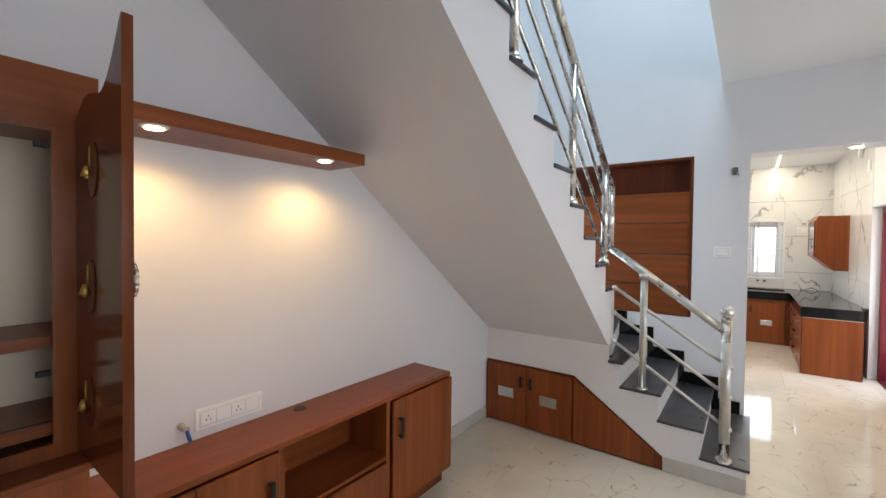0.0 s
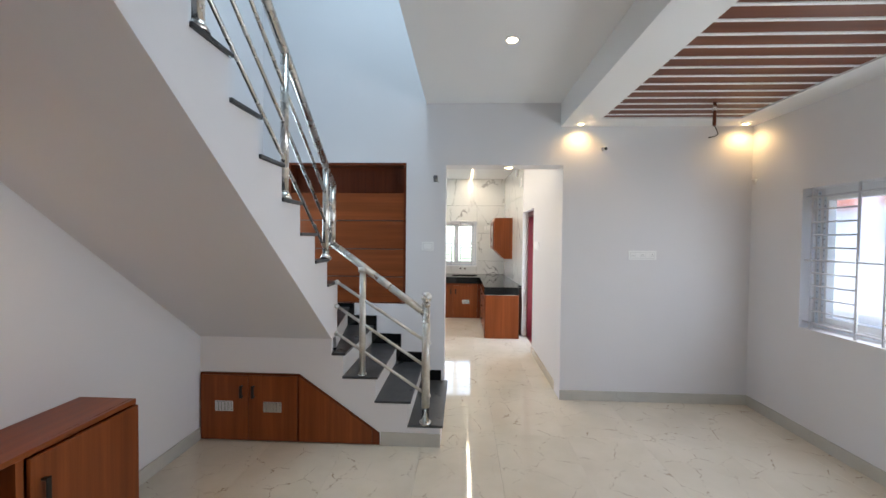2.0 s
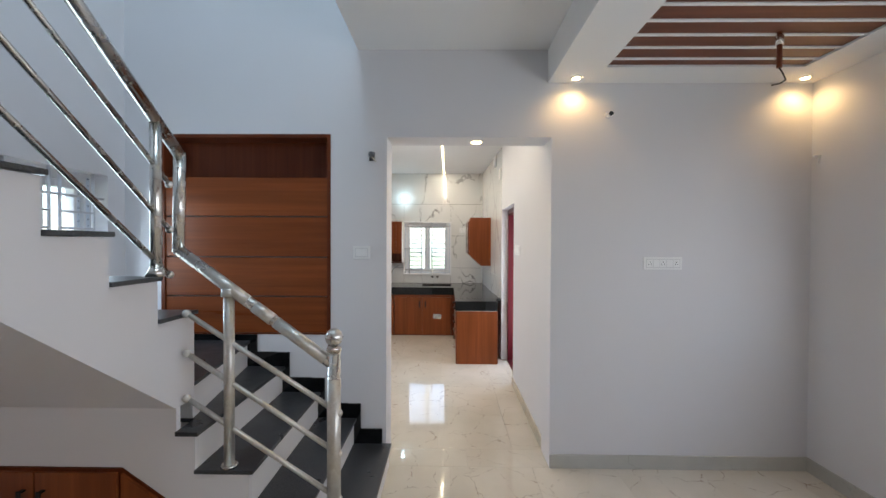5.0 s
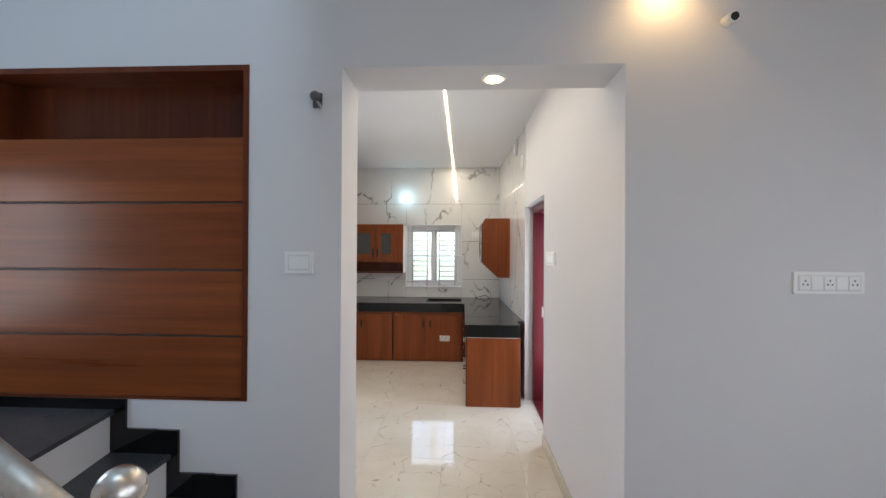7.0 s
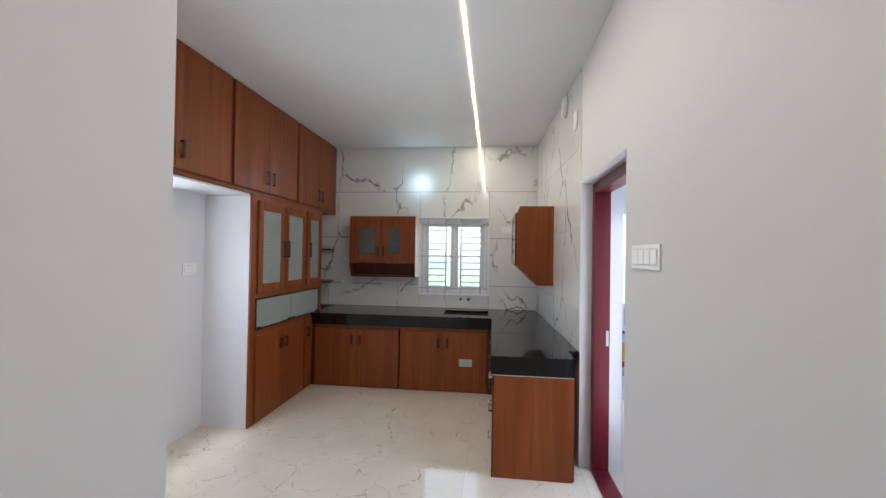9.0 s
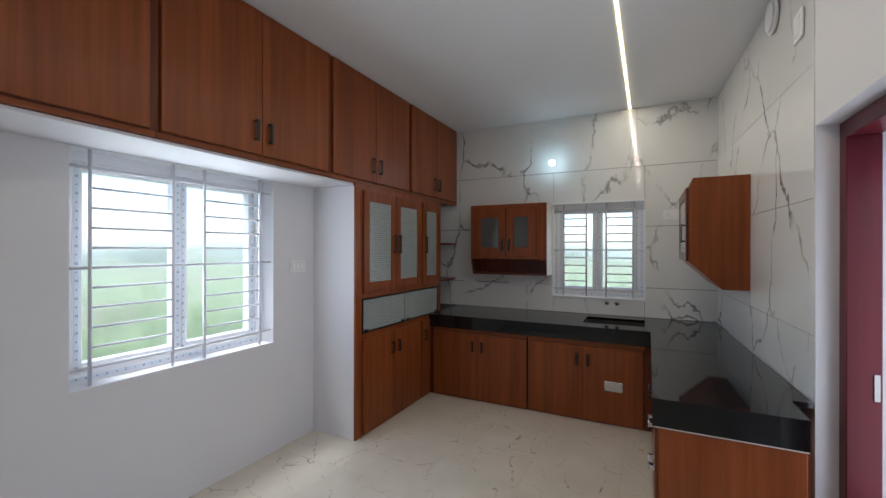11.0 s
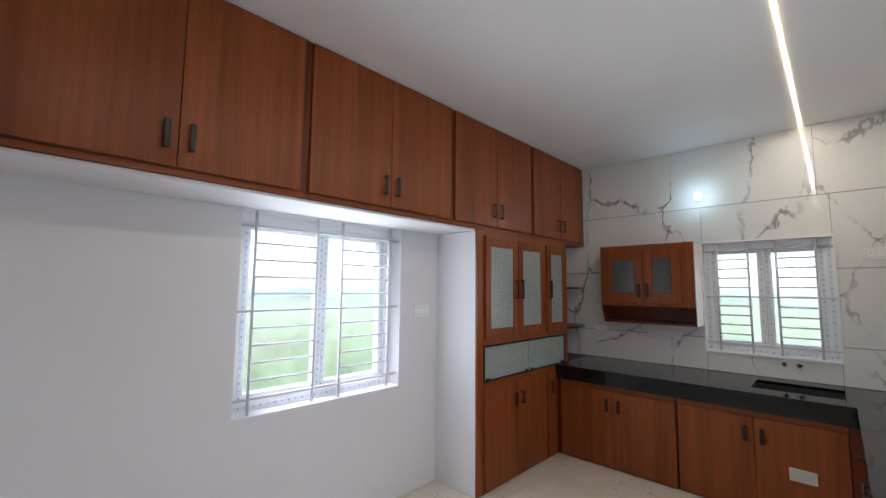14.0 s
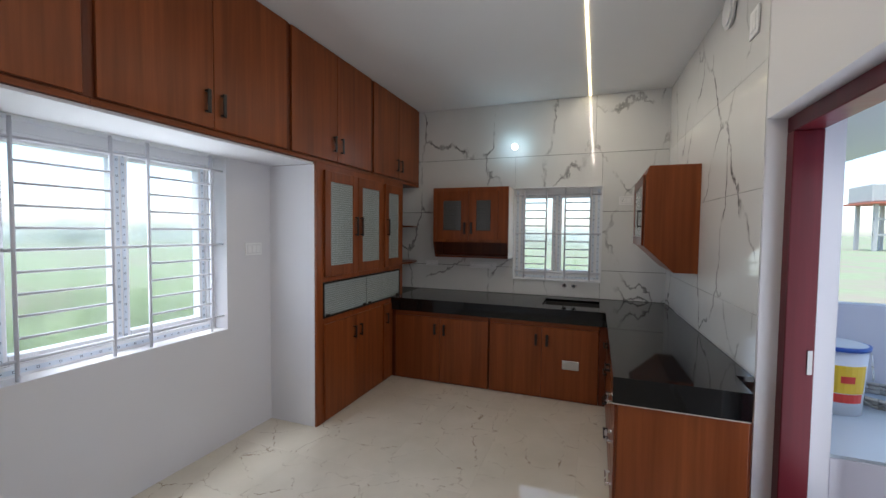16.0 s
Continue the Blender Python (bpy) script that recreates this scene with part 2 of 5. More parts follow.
gl.new(mix(gn, gl, ramp(gn, gl, noise_node(gn, gl, gv, 0.16, 3), [(0.5, (0, 0, 0)), (0.62, (1, 1, 1))]), gmix, (0.30, 0.25, 0.18)), gb.inputs["Base Color"])


def glow(name, color, strength):
    m, n, l, b = shader(name, color, 0.5)
    b.inputs["Emission Color"].default_value = (*color, 1)
    b.inputs["Emission Strength"].default_value = strength
    return m


GLOW_WARM = glow("warm_lamp_glow", (1.0, 0.72, 0.36), 3.0)
GLOW_STRIP = glow("warm_strip_glow", (1.0, 0.80, 0.46), 1.6)
GLOW_COOL = glow("cool_bulb_glow", (0.85, 0.97, 1.0), 3)

# ---- mesh helpers ----
ORIGIN = {}


def thing(name, at, label="", category="", group="", kind=""):
    ob = new(name)
    ob.empty_display_size = 0.05
    ob.location = at
    ORIGIN[ob.name] = Vector(at)
    return tagged(ob, label, category, group, kind)


def part(name, bm, material, parent=None, label=""):
    """Links a bmesh, drawn in world metres, as one mesh; under a parent it keeps that place."""
    at = ORIGIN[parent.name] if parent else Vector((0, 0, 0))
    bmesh.ops.translate(bm, verts=bm.verts, vec=-at)
    bmesh.ops.recalc_face_normals(bm, faces=bm.faces)
    me = bpy.data.meshes.new(name)
    bm.to_mesh(me)
    bm.free()
    me.materials.append(material)
    ob = new(name, me)
    if parent:
        ob.parent = parent
    ORIGIN[ob.name] = at
    return tagged(ob, label)


def single(name, bm, material, label, category="", group="", kind=""):
    """A thing of one mesh, with its origin at its base."""
    xs = [v.co for v in bm.verts]
    at = Vector((sum(c.x for c in xs) / len(xs), sum(c.y for c in xs) / len(xs), min(c.z for c in xs)))
    bmesh.ops.translate(bm, verts=bm.verts, vec=-at)
    bmesh.ops.recalc_face_normals(bm, faces=bm.faces)
    me = bpy.data.meshes.new(name)
    bm.to_mesh(me)
    bm.free()
    me.materials.append(material)
    ob = new(name, me)
    ob.location = at
    ORIGIN[ob.name] = at
    return tagged(ob, label, category, group, kind)


def box(bm, x0, x1, y0, y1, z0, z1, bevel=0.0):
    g = bmesh.ops.create_cube(bm, size=1, matrix=Matrix.LocRotScale(((x0 + x1) / 2, (y0 + y1) / 2, (z0 + z1) / 2), None, (abs(x1 - x0), abs(y1 - y0), abs(z1 - z0))))
    if bevel:
        es = list({e for v in g["verts"] for e in v.link_edges})
        bmesh.ops.bevel(bm, geom=es, offset=bevel, segments=1, affect="EDGES")
    return bm


def boxes(*rows, bevel=0.0):
    bm = bmesh.new()
    for r in rows:
        box(bm, *r, bevel=bevel)
    return bm


def bar(bm, a, b, r, seg=14, cap=True):
    a, b = Vector(a), Vector(b)
    d = b - a
    m = Matrix.Translation((a + b) / 2) @ d.to_track_quat("Z", "Y").to_matrix().to_4x4()
    g = bmesh.ops.create_cone(bm, cap_ends=cap, segments=seg, radius1=r, radius2=r, depth=d.length, matrix=m)
    for v in g["verts"]:
        for f in v.link_faces:
            f.smooth = len(f.verts) == 4
    return bm


def ball(bm, c, r, seg=16):
    g = bmesh.ops.create_uvsphere(bm, u_segments=seg, v_segments=seg // 2, radius=r, matrix=Matrix.Translation(c))
    for v in g["verts"]:
        for f in v.link_faces:
            f.smooth = True
    return bm


def cone(bm, c, r1, r2, h, axis="z", seg=20):
    rot = {"z": Matrix(), "x": pose(0, 0, 0, 0, 90, 0), "y": pose(0, 0, 0, -90, 0, 0)}[axis]
    g = bmesh.ops.create_cone(bm, cap_ends=True, segments=seg, radius1=r1, radius2=r2, depth=h, matrix=Matrix.Translation(c) @ rot)
    for v in g["verts"]:
        for f in v.link_faces:
            f.smooth = len(f.verts) == 4
    return bm


def prism(bm, pts, axis, a, b):
    """A polygon of (u, v) pairs pushed along an axis from a to b."""
    def at(u, v, w):
        return {"x": (w, u, v), "y": (u, w, v), "z": (u, v, w)}[axis]
    lo, hi = [bm.verts.new(at(u, v, a)) for u, v in pts], [bm.verts.new(at(u, v, b)) for u, v in pts]
    bm.faces.new(lo)
    bm.faces.new(hi[::-1])
    for i in range(len(pts)):
        j = (i + 1) % len(pts)
        bm.faces.new((lo[i], hi[i], hi[j], lo[j]))
    return bm


def slab_with_holes(bm, axis, a, b, u0, u1, z0, z1, holes=()):
    """A wall between a and b on an axis, from u0 to u1, with holes (u0, u1, z0, z1) that go through it."""
    us = sorted({u0, u1, *[h[0] for h in holes], *[h[1] for h in holes]})
    zs = sorted({z0, z1, *[h[2] for h in holes], *[h[3] for h in holes]})
    solid = {}
    for i in range(len(us) - 1):
        for k in range(len(zs) - 1):
            cu, cz = (us[i] + us[i + 1]) / 2, (zs[k] + zs[k + 1]) / 2
            solid[i, k] = not any(h[0] < cu < h[1] and h[2] < cz < h[3] for h in holes)
    cache = {}

    def vert(w, u, z):
        key = (w, u, z)
        if key not in cache:
            cache[key] = bm.verts.new({"x": (w, u, z), "y": (u, w, z), "z": (u, z, w)}[axis])
        return cache[key]
    for (i, k), s in solid.items():
        if not s:
            continue
        ua, ub, za, zb = us[i], us[i + 1], zs[k], zs[k + 1]
        bm.faces.new([vert(a, *c) for c in ((ua, za), (ub, za), (ub, zb), (ua, zb))])
        bm.faces.new([vert(b, *c) for c in ((ua, zb), (ub, zb), (ub, za), (ua, za))])
        for (di, dk), (c, d) in {(-1, 0): ((ua, za), (ua, zb)), (1, 0): ((ub, zb), (ub, za)), (0, -1): ((ub, za), (ua, za)), (0, 1): ((ua, zb), (ub, zb))}.items():
            if not solid.get((i + di, k + dk)):
                bm.faces.new([vert(a, *c), vert(a, *d), vert(b, *d), vert(b, *c)])
    return bm


def wall(name, label, *args, material=None, holes=()):
    ob = part(name, slab_with_holes(bmesh.new(), *args, holes=holes), material or PAINT)
    return tagged(ob, label, "wall", kind="structure")


# ---- the large structure ----
LX, RX, WY, KY, BY = -1.93, 3.06, 4.40, 4.66, 9.42   # living walls, dividing wall, kitchen's far wall
KX, KR, LOFT, CEILK = -2.03, 1.205, -1.575, 3.0      # kitchen walls, loft face, ceiling
FY = -2.4                                            # wall behind the start of the walk
LWIN = (5.765, 7.0, 0.835, 2.065)
KWIN = (-0.417, 0.498, 1.04, 2.045)
RWIN = (1.85, 3.78, 0.925, 2.10)
DOOR = (6.15, 7.19, -0.1, 2.11)
SWIN = (3.52, 4.25, 1.12, 2.10)
OPENING = (0.0, 1.197, -0.1, 2.41)
wall("wall_dividing", "white painted wall with a wide kitchen opening", "y", WY, 4.575, KX - 0.23, RX + 0.23, -0.1, 6.2, holes=[OPENING, (-1.66, -0.41, 0.965, 2.43)])
wall("wall_dividing_back", "white painted kitchen side of the dividing wall", "y", 4.575, KY, KX - 0.23, RX + 0.23, -0.1, 3.2, holes=[OPENING, (-1.575, -0.62, 0.93, 2.09)])
wall("wall_west", "tall white painted wall beside the staircase", "x", LX - 0.23, LX, FY, WY, -0.1, 6.2, holes=[SWIN])
# the second hole is an unseen one, added for the side fill lamp
wall("wall_east", "white painted living room wall with a barred window", "x", RX, RX + 0.23, FY, WY, -0.1, 3.3, holes=[RWIN, (-0.4, 1.4, 0.95, 2.35)])
wall("wall_front", "plain white painted wall", "y", FY - 0.23, FY, LX - 0.23, RX + 0.23, -0.1, 6.2, holes=[])
wall("wall_kitchen_west", "white painted kitchen wall with a barred window", "x", KX - 0.23, KX, KY, BY + 0.23, -0.1, 3.2, holes=[LWIN])
wall("wall_kitchen_north", "kitchen end wall with a barred window", "y", BY + 0.012, BY + 0.23, KX, KR + 0.23, -0.1, 3.2, holes=[KWIN], material=JOINT)
wall("wall_kitchen_east", "white painted wall with the yard doorway", "x", KR, KR + 0.30, KY, BY + 0.012, -0.1, 3.2, holes=[DOOR])
tagged(part("floor", boxes((KX - 0.23, RX + 0.23, FY - 0.23, BY + 0.23, -0.12, -0.012)), GROUT), "cream marble tiled floor with pale grout", "floor", kind="structure")
# ceilings
tagged(part("ceiling_hall", boxes((-0.21, 1.165, FY, WY, 3.04, 3.2), (LX, -0.21, FY, 0.55, 3.04, 3.2)), CEIL), "white plaster slab ceiling", "ceiling", kind="structure")
tagged(part("ceiling_false", slab_with_holes(bmesh.new(), "z", 2.80, 2.86, 1.165, RX, FY, WY, [(1.485, 2.77, 0.2, 4.13)]), CEIL), "white plasterboard false ceiling border", "ceiling", kind="structure")
tagged(part("ceiling_beam", boxes((1.165, 1.30, FY, WY, 2.86, 3.2), (1.30, RX, FY, WY, 2.90, 3.2)), CEIL), "white plastered beam side", "ceiling", kind="structure")
tagged(part("ceiling_kitchen", boxes((KX, KR, KY, BY + 0.012, CEILK, 3.2)), CEIL), "white kitchen ceiling", "ceiling", kind="structure")
# unseen roof and upper wall, added to enclose the stairwell's light
tagged(part("ceiling_stairwell", boxes((LX, RX, FY, WY, 6.0, 6.2)), CEIL), "unseen white ceiling added over the stairwell", "ceiling", kind="structure")
wall("wall_upper_east", "unseen plain white wall added to close the upper floor", "x", RX, RX + 0.23, FY, WY, 3.3, 6.2)
bm = bmesh.new()
y = 4.168
while y > 0.4:
    box(bm, 1.49, 2.765, y - 0.126, min(y, 4.126), 2.812, 2.85, 0.002)
    y -= 0.148
tagged(part("ceiling_panel", bm, PLANK), "brown wooden plank ceiling panel", "ceiling", kind="structure")
bm = bmesh.new()
y = 4.168 - 0.126
while y > 0.4:
    box(bm, 1.49, 2.765, y - 0.022, y, 2.806, 2.85)
    y -= 0.148
tagged(part("ceiling_strip", bm, CEIL), "white strips between the ceiling planks", "ceiling", kind="structure")


def skirting(rows):
    for r in rows:
        tagged(part("baseboard", boxes(r, bevel=0.002), FLOOR if r[2] > WY else SKIRT), "cream marble skirting tile" if r[2] > WY else "grey marble skirting tile", "skirting", kind="structure")


skirting([(1.197, RX, WY - 0.012, WY, 0, 0.1), (RX - 0.012, RX, FY, WY - 0.012, 0, 0.1), (LX, LX + 0.012, 2.31, 3.33, 0, 0.1),
          (KR - 0.012, KR, KY + 0.0, 6.15, 0, 0.1),
          (-0.45, 0.022, 3.338, 3.35, 0, 0.105)])

# ---- staircase ----
stair = thing("staircase", (-0.9, 3.4, 0), "white plastered staircase with dark granite treads and skirting", "staircase", kind="structure")
SY, SX = 3.35, -0.85          # outer face of the lower flight, inner face of the upper flight
LOW = [(0.022, 0.17), (-0.235, 0.357), (-0.50, 0.545), (-0.76, 0.732)]
bm = bmesh.new()
for i, (x, z) in enumerate(LOW):
    x2 = LOW[i + 1][0] if i < 3 else -1.02
    box(bm, x2, x, SY + 0.03, WY - 0.002, 0, z - 0.022)
part("lower_flight", bm, RISER, stair)
UP = [(3.49 - 0.262 * i, 1.29 + 0.1935 * i) for i in range(11)]
# side profile of the upper flight: stepped top, sloping soffit
pts = [(3.49, 0.842), (SY, 0.842), (SY - 0.002, 0.84)]
yl, zl = UP[-1][0] - 0.262, UP[-1][1]
pts += [(yl, 0.84 + (SY - yl) * 0.737), (yl, zl - 0.022)]
for yy, zz in reversed(UP):
    pts += [(yy, zz - 0.022), (yy, zz - 0.2155)]
part("upper_flight", prism(bmesh.new(), pts, "x", LX, SX), PAINT, stair)
part("stringer_face", prism(bmesh.new(), [(-0.462, 0.0), (0.022, 0.0), (0.022, 0.148), (-0.235, 0.148), (-0.235, 0.335), (-0.50, 0.335), (-0.50, 0.523), (-0.76, 0.523), (-0.76, 0.71),
     (-0.85, 0.71), (-0.85, 0.84), (LX, 0.84), (LX, 0.553), (-1.112, 0.553), (-0.462, 0.1)], "y", SY, SY + 0.03), PAINT, stair)
WIND = [([(-0.86, 3.492), (-1.02, WY - 0.002), (LX + 0.002, WY - 0.002)], 0.92), ([(-0.86, 3.492), (LX + 0.002, WY - 0.002), (LX + 0.002, 3.492)], 1.105)]
for poly, z in WIND:
    part("corner_block", prism(bmesh.new(), poly, "z", 0.56, z - 0.02), RISER, stair)
    part("tread", prism(bmesh.new(), [(poly[0][0] + 0.012, poly[0][1]), (poly[1][0] + 0.02, poly[1][1]), poly[2]], "z", z - 0.019, z), TREAD, stair)
for i, (x, z) in enumerate(LOW):
    x2 = LOW[i + 1][0] if i < 3 else -1.0
    if i < 3:
        part("tread", boxes((x2 - 0.005, x + 0.02, SY - 0.006, WY - 0.004, z - 0.02, z), bevel=0.003), TREAD, stair)
    else:
        part("tread", prism(bmesh.new(), [(x + 0.02, SY - 0.015), (SX + 0.002, SY - 0.015), (SX + 0.002, 3.49), (-1.02, 3.49), (-1.02, WY - 0.004), (x + 0.02, WY - 0.004)], "z", z - 0.02, z), TREAD, stair)
    part("wall_skirting", boxes((x2 - 0.05, x - 0.05, WY - 0.014, WY, z, z + 0.105), (x2 - 0.05, x2 + 0.05, WY - 0.014, WY, z + 0.105, z + 0.29 if i < 3 else 0.963)), GRANITE, stair)
part("wall_skirting", boxes((-1.9, -1.05, WY - 0.014, WY, 0.92, 0.963), (-1.925, -1.665, WY - 0.014, WY, 0.963, 1.05)), GRANITE, stair)
for yy, zz in UP:
    part("tread", boxes((LX + 0.002, SX + 0.015, yy - 0.262, yy + 0.015, zz - 0.02, zz), bevel=0.003), TREAD, stair)


def stair_rail():
    """Newel and wrapped rails of the lower flight, then the upright bend and the rails of the upper flight."""
    r = thing("stair_railing", (-0.101, 3.385, 0.17), "stainless steel stair railing with a ball newel, partly in film", "railing")
    newel = part("newel_post", bar(bmesh.new(), (-0.101, 3.385, 0.17), (-0.101, 3.385, 1.135), 0.031), STEEL, r)
    part("ball_finial", ball(bmesh.new(), (-0.101, 3.385, 1.18), 0.043, 20), STEEL, newel)
    part("base_flange", cone(bmesh.new(), (-0.101, 3.385, 0.178), 0.052, 0.046, 0.02), STEEL, newel)
    part("collar", cone(bmesh.new(), (-0.101, 3.385, 1.128), 0.037, 0.03, 0.022), STEEL, newel)
    part("film_sleeve", bar(bmesh.new(), (-0.101, 3.385, 0.30), (-0.101, 3.385, 0.98), 0.0325), WRAP, newel, "wrinkled clear film sleeve")
    top = bmesh.new()
    bar(top, (-0.101, 3.385, 1.045), (-0.862, 3.39, 1.60), 0.027)
    ball(top, (-0.862, 3.39, 1.60), 0.028)
    rail_low = part("handrail", top, STEEL, r)
    a, b = Vector((-0.14, 3.385, 1.0735)), Vector((-0.72, 3.389, 1.4965))
    for k, (f0, f1) in enumerate(((0.0, 0.42), (0.45, 0.60), (0.66, 1.0))):
        part("film_sleeve", bar(bmesh.new(), a.lerp(b, f0), a.lerp(b, f1), 0.0285 + 0.001 * (k % 2)), WRAP, rail_low, "wrinkled clear film sleeve")
    rise = bmesh.new()
    bar(rise, (-0.862, 3.39, 1.60), (-0.868, 3.41, 2.065), 0.027)
    ball(rise, (-0.868, 3.41, 2.065), 0.028)
    part("handrail_riser", rise, STEEL, r)
    y1, slope = 0.9, 0.742
    part("handrail", bar(bmesh.new(), (-0.868, 3.41, 2.065), (-0.868, y1, 2.065 + (3.41 - y1) * slope), 0.027), STEEL, r)
    for z in (1.91, 1.697, 1.484):
        rb = part("rail", bar(bmesh.new(), (-0.868, 3.335, z), (-0.868, y1, z + (3.335 - y1) * slope), 0.0115, 10), STEEL, r)
        part("rail_end", ball(bmesh.new(), (-0.868, 3.335, z), 0.018, 12), STEEL, rb)
    for za, zb in ((0.812, 1.29), (0.612, 1.095), (0.392, 0.875)):
        rb = part("rail", bar(bmesh.new(), (-0.078, 3.385, za), (-0.818, 3.385, zb), 0.0125, 10), WRAP, r)
        part("rail_end", ball(bmesh.new(), (-0.821, 3.385, zb), 0.021, 12), WRAP, rb)
        part("rail_end", ball(bmesh.new(), (-0.078, 3.385, za), 0.02, 12), WRAP, rb)
    mid = part("post", bar(bmesh.new(), (-0.613, 3.385, 0.545), (-0.613, 3.385, 1.405), 0.025), WRAP, r)
    part("base_flange", cone(bmesh.new(), (-0.613, 3.385, 0.552), 0.04, 0.036, 0.014), STEEL, mid)
    part("collar", cone(bmesh.new(), (-0.613, 3.385, 1.395), 0.036, 0.034, 0.04), WRAP, mid)
    for y0, z0 in ((3.245, 1.4835), (2.52, 1.87), (1.735, 2.45), (0.95, 3.03)):
        zt = 2.065 + (3.41 - y0) * slope
        po = part("post", bar(bmesh.new(), (-0.868, y0, z0), (-0.868, y0, zt), 0.024), STEEL, r)
        part("base_flange", cone(bmesh.new(), (-0.868, y0, z0 + 0.02), 0.044, 0.026, 0.04), STEEL, po)
    return r


stair_rail()

# ---- handles, switches, lamps: small kinds of thing used in many places ----


def pull(parent, x, y, z, h, face, wide=0.012):
    """A black bar pull with two feet. face: the way that the door looks."""
    bm = bmesh.new()
    d = 0.03
    if face == "x":
        box(bm, x + d - 0.008, x + d, y - wide, y + wide, z, z + h, 0.003)
        for zz in (z + 0.006, z + h - 0.014):
            box(bm, x, x + d - 0.006, y - wide * 0.7, y + wide * 0.7, zz, zz + 0.009)
    else:
        box(bm, x - wide, x + wide, y - d, y - d + 0.008, z, z + h, 0.003)
        for zz in (z + 0.006, z + h - 0.014):
            box(bm, x - wide * 0.7, x + wide * 0.7, y - d + 0.006, y, zz, zz + 0.009)
    return part("handle", bm, BLACK, parent, "black metal bar handle")


def switch_plate(name, label, face, u0, u1, z0, z1, w, cells=2, sockets=()):
    """A modular switch plate on a wall: face 'y-' looks to the start, 'x+' and 'x-' across."""
    def slab(a, b, c, d, t0, t1, bev=0.0015):
        if face == "y-":
            return boxes((a, b, w - t1, w - t0, c, d), bevel=bev)
        if face == "y+":
            return boxes((a, b, w + t0, w + t1, c, d), bevel=bev)
        if face == "x+":
            return boxes((w + t0, w + t1, a, b, c, d), bevel=bev)
        return boxes((w - t1, w - t0, a, b, c, d), bevel=bev)
    at = {"y-": ((u0 + u1) / 2, w, z0), "y+": ((u0 + u1) / 2, w, z0), "x+": (w, (u0 + u1) / 2, z0), "x-": (w, (u0 + u1) / 2, z0)}[face]
    p = thing(name, at, label, "switch")
    part("plate", slab(u0, u1, z0, z1, 0, 0.009), PLASTIC, p)
    m, n = (z1 - z0) * 0.2, cells
    step = (u1 - u0 - 2 * m) / n
    # thin grey sheet painting the shadow gap around the rockers
    part("shadow_gap", slab(u0 + m - 0.003, u1 - m + 0.003, z0 + m - 0.005, z1 - m + 0.005, 0.009, 0.0105, 0), GAP_SHADE, p)
    for i in range(n):
        a = u0 + m + i * step
        c = part("socket" if i in sockets else "rocker", slab(a + 0.002, a + step - 0.002, z0 + m, z1 - m, 0.009, 0.013), PLASTIC, p)
        if i in sockets:
            mid, r = a + step / 2, 0.0036
            hs = bmesh.new()
            for du, dz in ((-0.009, -0.006), (0.009, -0.006), (0, 0.009)):
                uu, zz = mid + du, (z0 + z1) / 2 + dz
                q = {"y-": (uu - r / 1.5, uu + r / 1.5, w - 0.0145, w - 0.0125, zz - r, zz + r), "x+": (w + 0.0125, w + 0.0145, uu - r / 1.5, uu + r / 1.5, zz - r, zz + r),
                     "x-": (w - 0.0145, w - 0.0125, uu - r / 1.5, uu + r / 1.5, zz - r, zz + r)}[face]
                box(hs, *q)
            part("socket_holes", hs, GREYP, c)
    return p


def downlight(x, y, z, r, watts, label, spread=110):
    d = thing("downlight", (x, y, z - 0.006), label, "ceiling light", "recessed downlights")
    bm = bmesh.new()
    cone(bm, (x, y, z - 0.003), r, r * 1.15, 0.006, seg=28)
    part("rim", bm, PLASTIC, d)
    part("lens", cone(bmesh.new(), (x, y, z - 0.008), r * 0.70, r * 0.72, 0.004, seg=24), GLOW_WARM, d, "glowing warm lens")
    lamp("downlight_beam", "SPOT", watts, WARM, (x, y, z - 0.03), None, 0.03, spot=spread, blend=0.8)
    return d


# ---- windows ----


